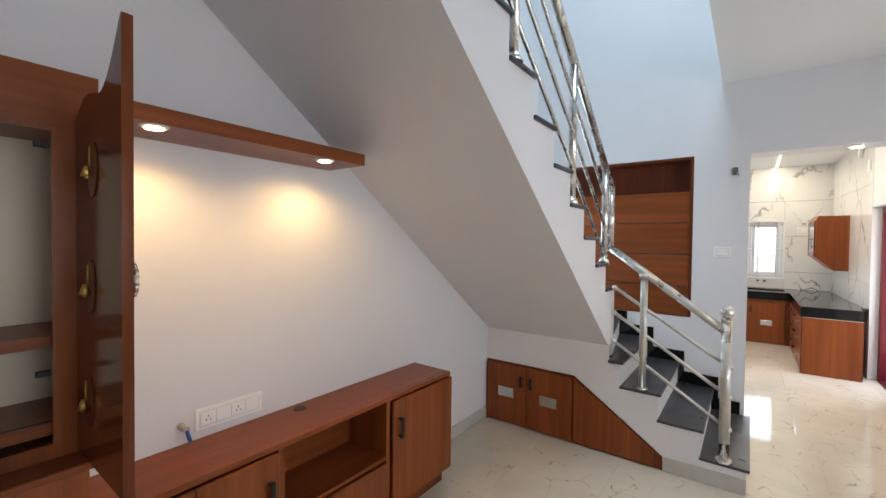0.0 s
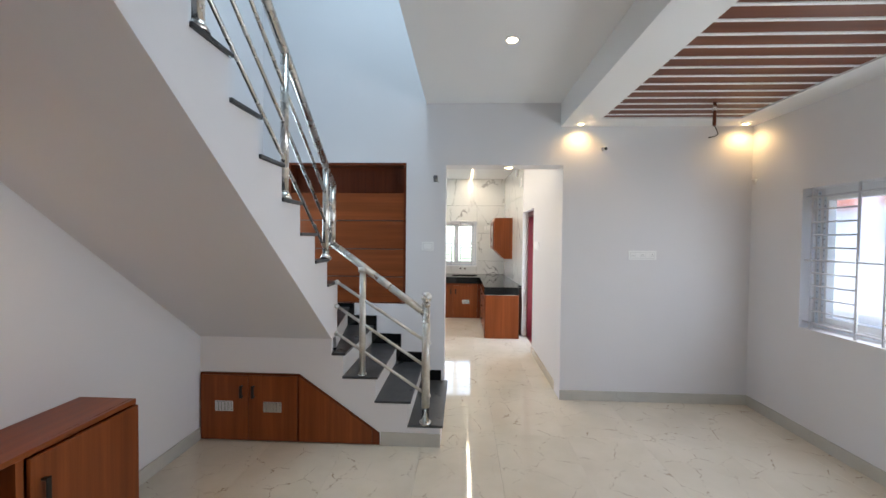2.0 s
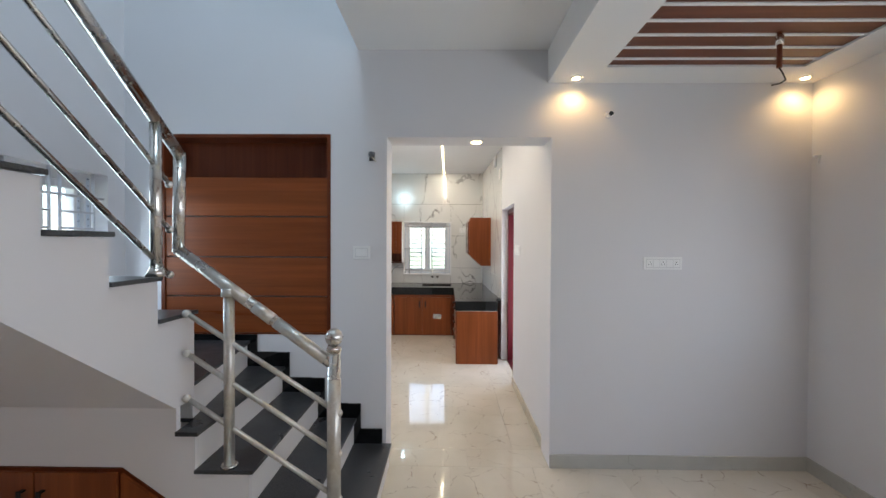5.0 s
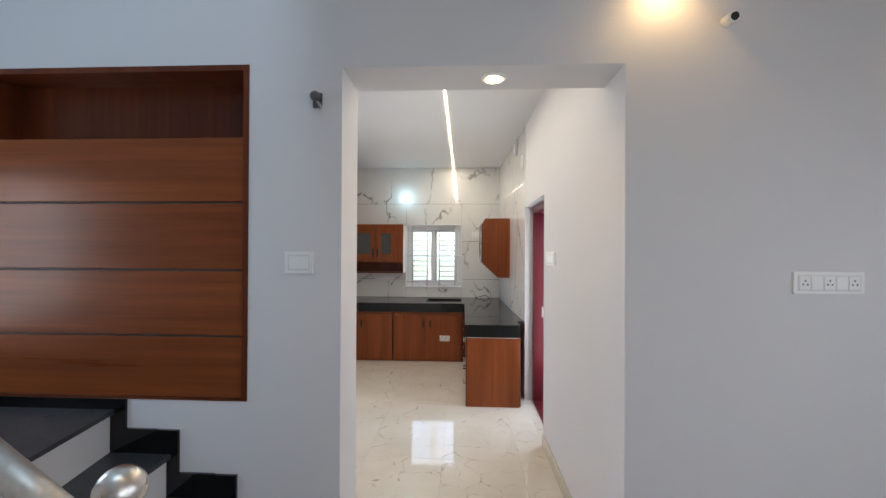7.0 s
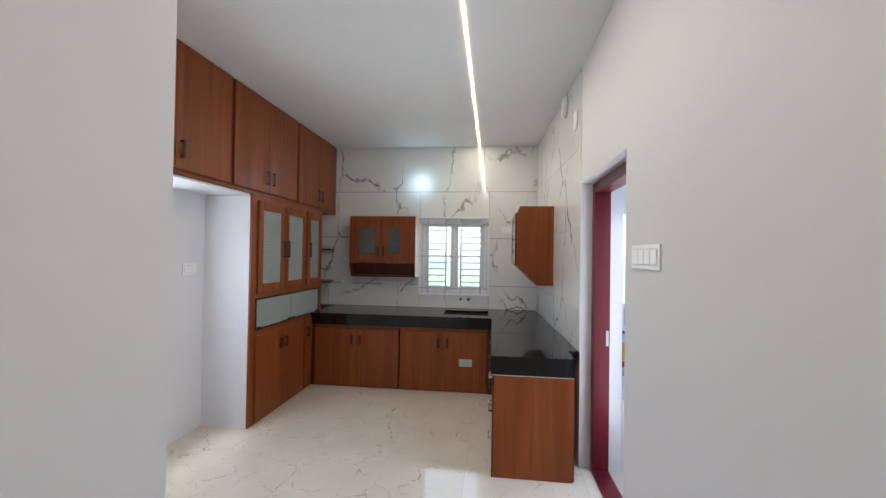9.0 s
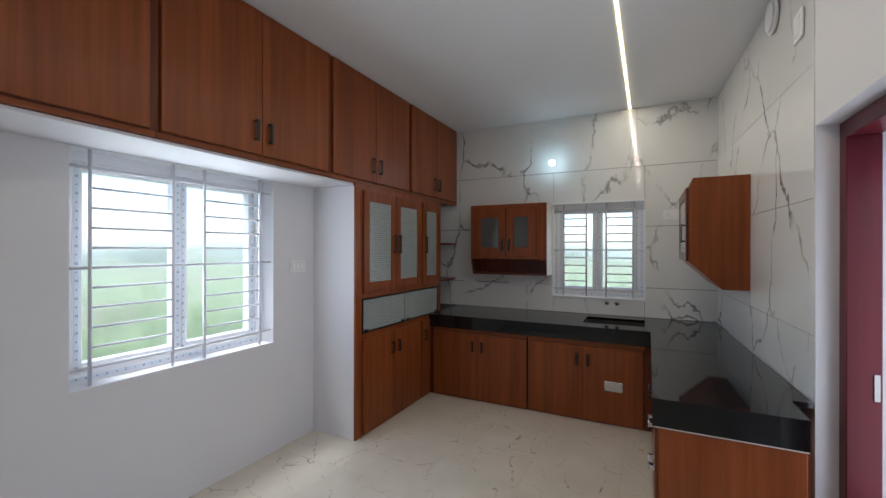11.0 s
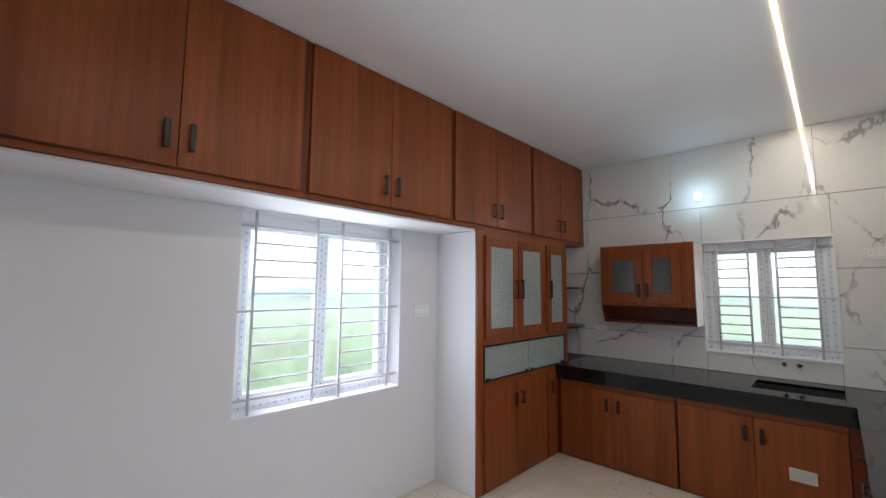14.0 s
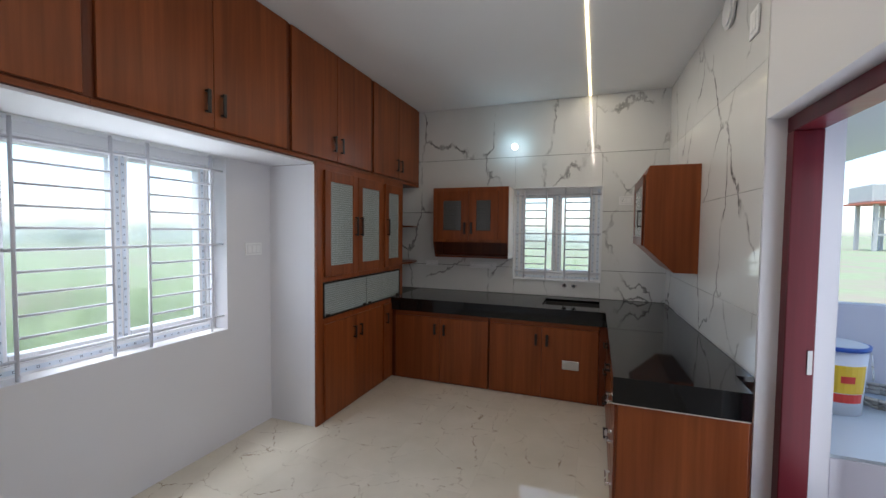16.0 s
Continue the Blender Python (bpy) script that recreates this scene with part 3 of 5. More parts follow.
def barred_window(name, label, axis, w, inward, u0, u1, z0, z1, sashes, depth, uprights, rows):
    """A white framed window set back in its opening, with a printed film on its frame and a steel grille before it."""
    win = thing(name, {"x": (w, (u0 + u1) / 2, z0), "y": ((u0 + u1) / 2, w, z0)}[axis], label, "window", kind="structure")

    def slab(a, b, c, d, t0, t1, bm=None, bev=0.0):
        bm = bm or bmesh.new()
        p, q = sorted((w - inward * t0, w - inward * t1))
        if axis == "x":
            return box(bm, p, q, a, b, c, d, bev)
        return box(bm, a, b, p, q, c, d, bev)
    f = 0.055
    bm = bmesh.new()
    slab(u0, u0 + f, z0, z1, depth, depth + 0.06, bm)
    slab(u1 - f, u1, z0, z1, depth, depth + 0.06, bm)
    slab(u0 + f, u1 - f, z0, z0 + f, depth, depth + 0.06, bm)
    slab(u0 + f, u1 - f, z1 - f, z1, depth, depth + 0.06, bm)
    frame_ob = part("window_frame", bm, UPVC, win, "white window frame")
    bm = bmesh.new()
    for q in ((u0 + 0.014, u0 + 0.04, z0 + 0.02, z1 - 0.02), (u1 - 0.04, u1 - 0.014, z0 + 0.02, z1 - 0.02), (u0 + 0.05, u1 - 0.05, z0 + 0.014, z0 + 0.038)):
        slab(*q, depth - 0.002, depth, bm)
    part("film_strip", bm, FILM, frame_ob, "printed protective film")

    def marks(u, upright, lo, hi, t, parent, shift=0.0):
        """A line of small printed rings and dots on a film strip."""
        bm, k, e = bmesh.new(), 0, lo + 0.03 + shift
        while e < hi - 0.02:
            c, d = (u, e) if upright else (e, u)
            if k % 2:
                slab(c - 0.0026, c + 0.0026, d - 0.0035, d + 0.0035, t - 0.001, t, bm)
            else:
                h = 0.0058
                for q in ((-h, h, h - 0.0022, h), (-h, h, -h, 0.0022 - h), (-h, 0.0022 - h, 0.0022 - h, h - 0.0022), (h - 0.0022, h, 0.0022 - h, h - 0.0022)):
                    slab(c + q[0], c + q[1], d + q[2], d + q[3], t - 0.001, t, bm)
            k += 1
            e += 0.046
        part("film_print", bm, PRINT, parent, "small grey printed marks")
    marks(u0 + 0.027, True, z0, z1, depth - 0.002, frame_ob)
    marks(u1 - 0.027, True, z0, z1, depth - 0.002, frame_ob)
    marks(z0 + 0.026, False, u0, u1, depth - 0.002, frame_ob)
    n = len(sashes) - 1
    for i in range(n):
        a, b = u0 + f + (u1 - u0 - 2 * f) * sashes[i], u0 + f + (u1 - u0 - 2 * f) * sashes[i + 1]
        t = depth + (0.004 if i % 2 == 0 else 0.022)
        s = 0.05
        bm = bmesh.new()
        for q in ((a, a + s, z0 + f, z1 - f), (b - s, b, z0 + f, z1 - f), (a + s, b - s, z0 + f, z0 + f + s), (a + s, b - s, z1 - f - s, z1 - f)):
            slab(*q, t, t + 0.068, bm, 0.004)
        sash = part("sash", bm, UPVC, win)
        bm = bmesh.new()
        for q in ((a + 0.012, a + 0.032), (b - 0.032, b - 0.012)):
            slab(q[0], q[1], z0 + f + 0.01, z1 - f - 0.01, t - 0.003, t, bm)
        part("film_strip", bm, FILM, sash)
        for k, uu in enumerate((a + 0.022, b - 0.022)):
            marks(uu, True, z0 + f, z1 - f, t - 0.003, sash, 0.02 * k)
        p = part("pane", slab(a + s - 0.006, b - s + 0.006, z0 + f + s - 0.006, z1 - f - s + 0.006, t + 0.05, t + 0.056), GLASS, sash, "dusty new glass pane")
        p.visible_shadow = False
    g = 0.035

    def rod(a, b, wide):
        bm = bmesh.new()
        p = {"x": lambda u, z: (w - inward * g, u, z), "y": lambda u, z: (u, w - inward * g, z)}[axis]
        bar(bm, p(*a), p(*b), wide, 8)
        part("grille_bar", bm, BAR, win)
    for u in uprights:
        rod((u, z0 + 0.001), (u, z1 - 0.001), 0.0095)
    for k, z in enumerate(rows):
        if k in (0, len(rows) // 2, len(rows) - 1):
            rod((u0, z), (u1, z), 0.008)
        else:
            for a, b in zip(uprights[0::2], uprights[1::2]):
                rod((a, z), (b, z), 0.007)
    return win


rows = [0.93 + 0.104 * i for i in range(11)]
barred_window("window_1", "white framed kitchen window with a grey steel grille", "x", KX, 1, *LWIN, (0, 0.5, 1), 0.12, (5.865, 6.28, 6.48, 6.905), rows)
barred_window("window_2", "small white framed window over the kitchen sink", "y", BY, -1, *KWIN, (0, 0.5, 1), 0.05, (-0.31, -0.07, 0.13, 0.39), [1.12 + 0.085 * i for i in range(11)])
barred_window("window_3", "white framed living room window with a steel grille", "x", RX, -1, *RWIN, (0, 0.34, 0.67, 1), 0.12, (3.715, 3.315, 3.11, 2.72, 2.5, 2.1), [0.975 + 0.105 * i for i in range(11)])
barred_window("window_5", "white framed window over the stair landing", "x", LX, 1, *SWIN, (0, 0.5, 1), 0.12, (3.6, 3.86, 3.93, 4.17), [1.2 + 0.105 * i for i in range(8)])
# white surround of the sink window, standing proud of the tiles
part("window_surround", slab_with_holes(bmesh.new(), "y", BY - 0.02, BY + 0.06, KWIN[0] - 0.012, KWIN[1] + 0.012, KWIN[2] - 0.012, KWIN[3] + 0.012, [(KWIN[0] + 0.001, KWIN[1] - 0.001, KWIN[2] + 0.001, KWIN[3] - 0.001)]), UPVC)
tagged(bpy.data.objects["window_surround"], "white painted window surround", "window surround", kind="structure")
# unseen window, made up to hold the side fill lamp
fw = thing("unseen_fill_window", (RX, 0.5, 0.95), "unseen white window frame added around the side fill lamp", "window", kind="structure")
part("window_frame", slab_with_holes(bmesh.new(), "x", RX + 0.10, RX + 0.16, -0.4, 1.4, 0.95, 2.35, [(-0.34, 0.47, 1.01, 2.29), (0.53, 1.34, 1.01, 2.29)]), UPVC, fw)

# ---- stair wall: wooden niche ----
niche = thing("display_niche", (-1.035, WY, 0.965), "reddish teak panelled wall niche with an open shelf", "niche", kind="structure")
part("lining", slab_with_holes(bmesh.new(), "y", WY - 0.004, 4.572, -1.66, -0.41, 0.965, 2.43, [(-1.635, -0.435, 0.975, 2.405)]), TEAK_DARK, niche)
# darker teak puts the shade of the deep cavity into the back's colour
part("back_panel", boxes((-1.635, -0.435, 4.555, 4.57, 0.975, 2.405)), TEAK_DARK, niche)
for z0, z1 in ((0.975, 1.238), (1.247, 1.528), (1.537, 1.825), (1.834, 2.115)):
    part("panel", boxes((-1.635, -0.435, WY + 0.008, WY + 0.03, z0, z1), bevel=0.002), TEAK_X, niche)
part("shelf", boxes((-1.635, -0.435, WY + 0.03, 4.555, 2.095, 2.113)), TEAK_X, niche)
part("joint_backing", boxes((-1.635, -0.435, WY + 0.03, WY + 0.034, 0.975, 2.094)), GREYP, niche)
# bookcase side of the same recess
bc = thing("bookcase", (-1.1, KY, 0.93), "built-in dark teak bookcase with empty shelves", "bookcase")
part("frame", slab_with_holes(bmesh.new(), "y", KY - 0.075, KY + 0.012, -1.575, -0.62, 0.93, 2.09, [(-1.555, -0.64, 0.95, 2.07)]), TEAK_DARK, bc)
part("back", boxes((-1.555, -0.64, KY - 0.075, KY - 0.068, 0.95, 2.07)), TEAK_DARK, bc)
for z in (1.125, 1.44, 1.80):
    s = part("shelf", boxes((-1.555, -0.64, KY - 0.068, KY + 0.004, z - 0.02, z)), TEAK_DARK, bc)
    part("edge_band", boxes((-1.555, -0.64, KY + 0.004, KY + 0.007, z - 0.021, z + 0.001)), EDGE, s, "pale shelf edge")
uc = thing("upper_cabinet", (-1.1, KY, 2.094), "plain teak flap above the bookcase", "cabinet")
part("flap", boxes((-1.575, -0.62, KY + 0.001, KY + 0.013, 2.094, 2.405), bevel=0.002), TEAK, uc)

# ---- cupboard under the stairs ----
us = thing("stair_cupboard", (-1.2, SY, 0), "dark teak cupboard fitted under the stairs", "cupboard")
part("carcass", prism(bmesh.new(), [(LX + 0.004, 0.004), (-0.462, 0.004), (-0.462, 0.095), (-1.112, 0.548), (LX + 0.004, 0.548)], "y", SY - 0.004, SY + 0.3), TEAK_DARK, us)
for a, b, hx in ((LX + 0.02, -1.525, -1.57), (-1.519, -1.125, -1.475)):
    d = part("door", boxes((a, b, SY - 0.024, SY - 0.005, 0.016, 0.535), bevel=0.002), TEAK, us)
    pull(d, hx, SY - 0.024, 0.36, 0.10, "y")
    c = (a + b) / 2
    v = part("vent", boxes((c - 0.075, c + 0.075, SY - 0.03, SY - 0.0245, 0.245, 0.33), bevel=0.002), VENTM, d, "chrome louvre vent")
    for i in range(5):
        part("slat", boxes((c - 0.066 + i * 0.027, c - 0.046 + i * 0.027, SY - 0.034, SY - 0.0305, 0.253, 0.322)), VENTM, v)
part("sloping_panel", prism(bmesh.new(), [(-1.105, 0.016), (-0.52, 0.016), (-0.52, 0.122), (-1.105, 0.53)], "y", SY - 0.02, SY - 0.005), TEAK, us)

# ---- television wall ----
tv = thing("tv_unit", (-1.77, 1.35, 0), "long teak television unit with doors and an open bay", "tv unit")
T0, T1, TF, TT = 0.42, 2.305, -1.605, 0.75
part("top", boxes((LX + 0.002, TF, T0, T1, TT - 0.025, TT), bevel=0.002), TEAK_H, tv)
part("side_panel", boxes((LX + 0.002, TF - 0.004, T1 - 0.02, T1, 0.1, TT - 0.025)), TEAK, tv)
part("side_panel", boxes((LX + 0.002, TF - 0.004, T0, T0 + 0.02, 0.1, TT - 0.025)), TEAK, tv)
part("divider", boxes((LX + 0.002, TF - 0.002, 1.695, 1.725, 0.1, TT - 0.025)), TEAK, tv)
part("divider", boxes((LX + 0.002, TF - 0.002, 1.035, 1.065, 0.1, TT - 0.025)), TEAK, tv)
part("back_panel", boxes((LX + 0.002, LX + 0.012, T0 + 0.02, T1 - 0.02, 0.1, TT - 0.025)), TEAK_H, tv)
part("shelf", boxes((LX + 0.012, TF - 0.004, 1.065, 1.695, 0.395, 0.415)), TEAK_H, tv)
part("bottom", boxes((LX + 0.012, TF - 0.004, T0 + 0.02, T1 - 0.02, 0.1, 0.12)), TEAK_H, tv)
part("plinth", boxes((LX + 0.012, TF - 0.04, T0 + 0.02, T1 - 0.03, 0.0, 0.1)), TEAK_DARK, tv)
for a, b, hy in ((1.735, 2.30, 1.785), (0.70, 1.03, 0.985), (0.43, 0.695, 0.47)):
    d = part("door", boxes((TF - 0.002, TF + 0.017, a, b, 0.105, TT - 0.032), bevel=0.002), TEAK, tv)
    pull(d, TF + 0.017, hy, 0.50, 0.12, "x")
part("drawer_front", boxes((TF - 0.002, TF + 0.017, 1.07, 1.69, 0.105, 0.39), bevel=0.002), TEAK, tv)
gm = part("cable_grommet", cone(bmesh.new(), (-1.86, 1.31, TT + 0.002), 0.034, 0.03, 0.006), RUBBER, tv, "black plastic cable grommet")
sh = thing("wall_shelf", (LX, 1.0, 2.03), "teak lit wall shelf over the television unit", "shelf")
part("board", boxes((LX + 0.002, -1.63, 0.42, 1.54, 2.03, 2.088), bevel=0.002), TEAK_H, sh)
for y in (0.60, 1.325):
    downlight(-1.685, y, 2.03, 0.040, 1.4, "small warm recessed light under the wall shelf", 165)
switch_plate("socket_panel", "white four-gang socket panel above the tv unit", "x+", 0.83, 1.135, 0.785, 0.88, LX, 4, (0, 2))
tap = thing("cable_outlet", (LX, 0.775, 0.79), "small wall pipe with a blue wire end", "cable")
part("pipe", bar(bmesh.new(), (LX, 0.775, 0.83), (LX + 0.05, 0.78, 0.825), 0.014), ROPE, tap)
part("wire", bar(bmesh.new(), (LX + 0.045, 0.78, 0.822), (LX + 0.06, 0.79, 0.775), 0.008, 8), BLUEP, tap)

pj = thing("prayer_cabinet", (-1.77, -0.1, 0), "tall teak prayer cabinet with a carved door standing open", "cabinet")
C0, C1 = -0.65, 0.40
part("base", boxes((LX + 0.002, -1.60, C0, C1, 0.0, 0.965), bevel=0.003), TEAK, pj)
part("ledge", boxes((LX + 0.002, -1.50, C0, C1 + 0.01, 0.967, 0.99), bevel=0.003), TEAK_H, pj)
part("back", boxes((LX + 0.002, LX + 0.015, C0, C1, 0.99, 2.1)), CREAM, pj)
part("side_panel", boxes((LX + 0.015, -1.62, C1 - 0.025, C1, 0.99, 2.1)), TEAK_DARK, pj)
part("side_panel", boxes((LX + 0.015, -1.62, C0, C0 + 0.025, 0.99, 2.1)), TEAK_DARK, pj)
part("header", boxes((LX + 0.015, -1.615, C0 - 0.01, C1 + 0.03, 1.955, 2.125), bevel=0.002), TEAK_H, pj)
part("front_frame", slab_with_holes(bmesh.new(), "x", -1.62, -1.60, C0, C1 - 0.001, 0.992, 1.954, [(C0 + 0.05, C1 - 0.08, 1.035, 1.94)]), TEAK, pj)
part("shelf", boxes((LX + 0.015, -1.64, C0 + 0.03, C1 - 0.03, 1.31, 1.345)), TEAK_H, pj)
part("shelf", boxes((LX + 0.015, -1.64, C0 + 0.03, C1 - 0.03, 1.05, 1.085)), TEAK_H, pj)
prof = [(-1.60, 1.0), (-1.19, 1.0), (-1.19, 2.17)]
for i in range(9):
    a = i / 8
    prof.append((-1.20 - 0.17 * a, 2.165 - 0.15 * math.sin(a * math.pi / 2)))
for i in range(1, 9):
    a = i / 8
    prof.append((-1.37 - 0.23 * a, 2.015 + 0.018 * math.sin(a * math.pi) - 0.10 * max(0, a - 0.6)))
leaf = part("door", prism(bmesh.new(), prof, "y", 0.372, 0.396), POLISH, pj, "polished teak door with a curved top")
for z in (1.90, 1.24):
    part("magnet_catch", boxes((-1.63, -1.612, 0.285, 0.318, z - 0.008, z + 0.008), bevel=0.002), RUBBER, pj, "small dark magnet catch")
for x, z in ((-1.42, 1.82), (-1.445, 1.50), (-1.47, 1.176)):
    bm = cone(bmesh.new(), (0, 0, 0), 0.042, 0.038, 0.004, "y", 28)
    bmesh.ops.scale(bm, vec=(1, 1, 1.75), verts=bm.verts)
    bmesh.ops.translate(bm, vec=(x, 0.3705, z), verts=bm.verts)
    part("bell_recess", bm, TEAK_DARK, leaf, "dark oval recess")
    part("hanger", bar(bmesh.new(), (x, 0.364, z + 0.06), (x, 0.364, z + 0.008), 0.0022, 6), BRASS, leaf)
    bm = cone(bmesh.new(), (x, 0.358, z - 0.006), 0.014, 0.005, 0.028, "z", 14)
    ball(bm, (x, 0.358, z - 0.023), 0.005, 8)
    part("bell", bm, BRASS, leaf, "small brass bell")
ring = bmesh.new()
for i in range(14):
    a, b = math.tau * i / 14, math.tau * (i + 1) / 14
    bar(ring, (-1.245 + 0.03 * math.sin(a), 0.408, 1.53 + 0.04 * math.cos(a)), (-1.245 + 0.03 * math.sin(b), 0.408, 1.53 + 0.04 * math.cos(b)), 0.007, 8)
part("ring_pull", ring, STEEL, leaf, "steel ring pull")

# ---- dividing wall: fittings ----
switch_plate("light_switch", "white two-gang light switch beside the kitchen opening", "y-", -0.245, -0.12, 1.522, 1.615, WY, 1)
switch_plate("socket_panel", "white four-gang socket panel on the living room wall", "y-", 1.865, 2.14, 1.455, 1.545, WY, 5, (0, 2, 4))


def wall_stub(x, y, z, d, label):
    s = thing("conduit_stub", (x, y, z), label, "conduit")
    part("pipe", bar(bmesh.new(), (x, y, z), (x, y - d, z - 0.008), 0.022, 16), PLASTIC, s)
    part("plug", bar(bmesh.new(), (x, y - d + 0.001, z - 0.008), (x, y - d - 0.003, z - 0.009), 0.016, 14), RUBBER, s)
    return s


wall_stub(1.60, WY, 2.572, 0.06, "short white conduit stub with a dark open end")
br2 = thing("wall_bracket", (-0.105, WY, 2.24), "small grey wall bracket with a wire tail", "bracket")
part("bracket_plate", boxes((-0.125, -0.085, WY - 0.012, WY, 2.235, 2.30), bevel=0.003), GREYP, br2)
part("lamp_holder", ball(bmesh.new(), (-0.108, WY - 0.03, 2.278), 0.022, 12), GREYP, br2)
part("wire", bar(bmesh.new(), (-0.10, WY - 0.025, 2.255), (-0.075, WY - 0.04, 2.225), 0.006, 8), ROPE, br2)
hk = thing("wall_hook", (RX, 4.33, 2.25), "small white hook high on the living room wall", "hook")
part("arm", bar(bmesh.new(), (RX, 4.33, 2.262), (RX - 0.05, 4.33, 2.262), 0.008, 10), PLASTIC, hk)
part("tip", bar(bmesh.new(), (RX - 0.012, 4.33, 2.262), (RX - 0.012, 4.33, 2.21), 0.006, 8), PLASTIC, hk)
fan = thing("fan_wire", (2.28, 3.72, 2.5), "taped fan cable hanging from the plank ceiling", "cable")
part("taped_cable", bar(bmesh.new(), (2.28, 3.72, 2.812), (2.28, 3.72, 2.62), 0.014, 10), TEAK_DARK, fan)
part("hook", bar(bmesh.new(), (2.28, 3.72, 2.80), (2.28, 3.72, 2.745), 0.02, 10), STEEL, fan)
bm = bmesh.new()
pts3 = [(2.28, 3.72, 2.62), (2.295, 3.71, 2.58), (2.30, 3.70, 2.545), (2.27, 3.70, 2.525), (2.225, 3.70, 2.515)]
for a, b in zip(pts3, pts3[1:]):
    bar(bm, a, b, 0.004, 6)
part("loose_wire", bm, RUBBER, fan)
downlight(1.34, 4.30, 2.80, 0.036, 0.9, "warm recessed downlight in the false ceiling", 160)
downlight(2.92, 4.30, 2.80, 0.036, 0.9, "warm recessed downlight in the false ceiling", 160)
downlight(0.51, 3.06, 3.04, 0.05, 0.9, "round warm recessed downlight in the hall ceiling", 150)
downlight(0.66, 4.53, 2.41, 0.052, 0.8, "warm recessed downlight in the opening's soffit", 150)

# ---- kitchen ----


def tile_x(y):
    """The tiled side wall runs a little askew to the other walls."""
    return 1.2 - 0.0383 * (y - 7.2)


CT, CB = 0.857, 0.727        # worktop and the foot of its apron
BF, PX, PY = 8.69, 0.56, 6.95   # face of the sink run, face and end of the side run


def door_pair(parent, face, w, u0, u1, z0, z1, hz, hh, material=TEAK, gap=0.004):
    """Two plain doors side by side with pulls at the meeting edge."""
    c = (u0 + u1) / 2
    for a, b, h in ((u0, c - gap / 2, c - 0.05), (c + gap / 2, u1, c + 0.05)):
        if face == "x":
            d = part("door", boxes((w, w + 0.018, a, b, z0, z1), bevel=0.002), material, parent)
            pull(d, w + 0.018, h, hz, hh, "x")
        else:
            d = part("door", boxes((a, b, w - 0.018, w, z0, z1), bevel=0.002), material, parent)
            pull(d, h, w - 0.018, hz, hh, "y")


# loft cupboards
for i, (a, b) in enumerate(((4.665, 5.925), (5.925, 7.135), (7.135, 8.27), (8.27, 9.385))):
    u = thing("loft_cupboard", ((KX + LOFT) / 2, (a + b) / 2, 2.085), "reddish teak loft cupboard with two doors and black handles", "cupboard", "loft cupboards")
    part("carcass", boxes((KX + 0.002, LOFT - 0.018, a + 0.001, b - 0.001, 2.085, CEILK - 0.004)), TEAK_DARK, u)
    part("bottom_rail", boxes((LOFT - 0.018, LOFT - 0.011, a + 0.001, b - 0.001, 2.085, 2.112), bevel=0.002), TEAK_H, u)
    part("stile", boxes((LOFT - 0.018, LOFT - 0.013, b - 0.034, b - 0.001, 2.113, CEILK - 0.004)), TEAK_DARK, u)
    door_pair(u, "x", LOFT - 0.018, a + (0.068 if i == 0 else 0.02), b - 0.032, 2.121, CEILK - 0.008, 2.195, 0.13)
single("loft_soffit", boxes((KX + 0.002, LOFT - 0.03, KY + 0.004, 7.42, 2.068, 2.083)), PAINT, "white painted underside of the loft", "soffit", kind="structure")
wall("wall_alcove", "white painted end wall of the window alcove", "y", 7.42, 7.438, KX, LOFT - 0.022, 0.0, 2.066)

# tall crockery unit
tu = thing("crockery_unit", (-1.8, 8.2, 0), "tall teak crockery unit with lattice glass doors", "cabinet")
U0, U1 = 7.44, 8.93
part("carcass", boxes((KX + 0.004, LOFT - 0.02, U0 + 0.002, U1, 0.0, 2.083)), TEAK_DARK, tu)
part("face_frame", slab_with_holes(bmesh.new(), "x", LOFT - 0.02, LOFT - 0.004, U0 - 0.021, U1, 0.0, 2.083, [(7.50, 8.86, 0.845, 1.14)]), TEAK, tu)


def glass_door(parent, face, w, u0, u1, z0, z1, hu, hz, hh, s=0.075, s2=0.085, pane=None):
    def slab(a, b, c, d, t0, t1, bm=None, bev=0.0):
        bm = bm or bmesh.new()
        return box(bm, w + t0, w + t1, a, b, c, d, bev) if face == "x" else box(bm, a, b, w - t1, w - t0, c, d, bev)
    bm = bmesh.new()
    for q in ((u0, u0 + s, z0, z1), (u1 - s, u1, z0, z1), (u0 + s, u1 - s, z0, z0 + s2), (u0 + s, u1 - s, z1 - s2, z1)):
        slab(*q, 0, 0.02, bm, 0.002)
    d = part("door", bm, TEAK, parent, "teak framed door")
    part("glass", slab(u0 + s - 0.002, u1 - s + 0.002, z0 + s2 - 0.002, z1 - s2 + 0.002, 0.006, 0.012), pane or ETCHED, d, "lattice etched glass")
    if face == "x":
        pull(d, w + 0.02, hu, hz, hh, "x")
    else:
        pull(d, hu, w - 0.02, hz, hh, "y")
    return d


XF = LOFT - 0.004
glass_door(tu, "x", XF, 7.51, 7.985, 1.185, 2.035, 7.945, 1.51, 0.17)
glass_door(tu, "x", XF, 7.99, 8.455, 1.185, 2.035, 8.03, 1.51, 0.17)
glass_door(tu, "x", XF, 8.50, 8.88, 1.185, 2.035, 8.54, 1.51, 0.17)
sl = part("slider_frame", slab_with_holes(bmesh.new(), "x", LOFT - 0.018, LOFT + 0.002, 7.505, 8.855, 0.848, 1.137, [(7.517, 8.843, 0.86, 1.125)]), BLACK, tu, "black slider frame")
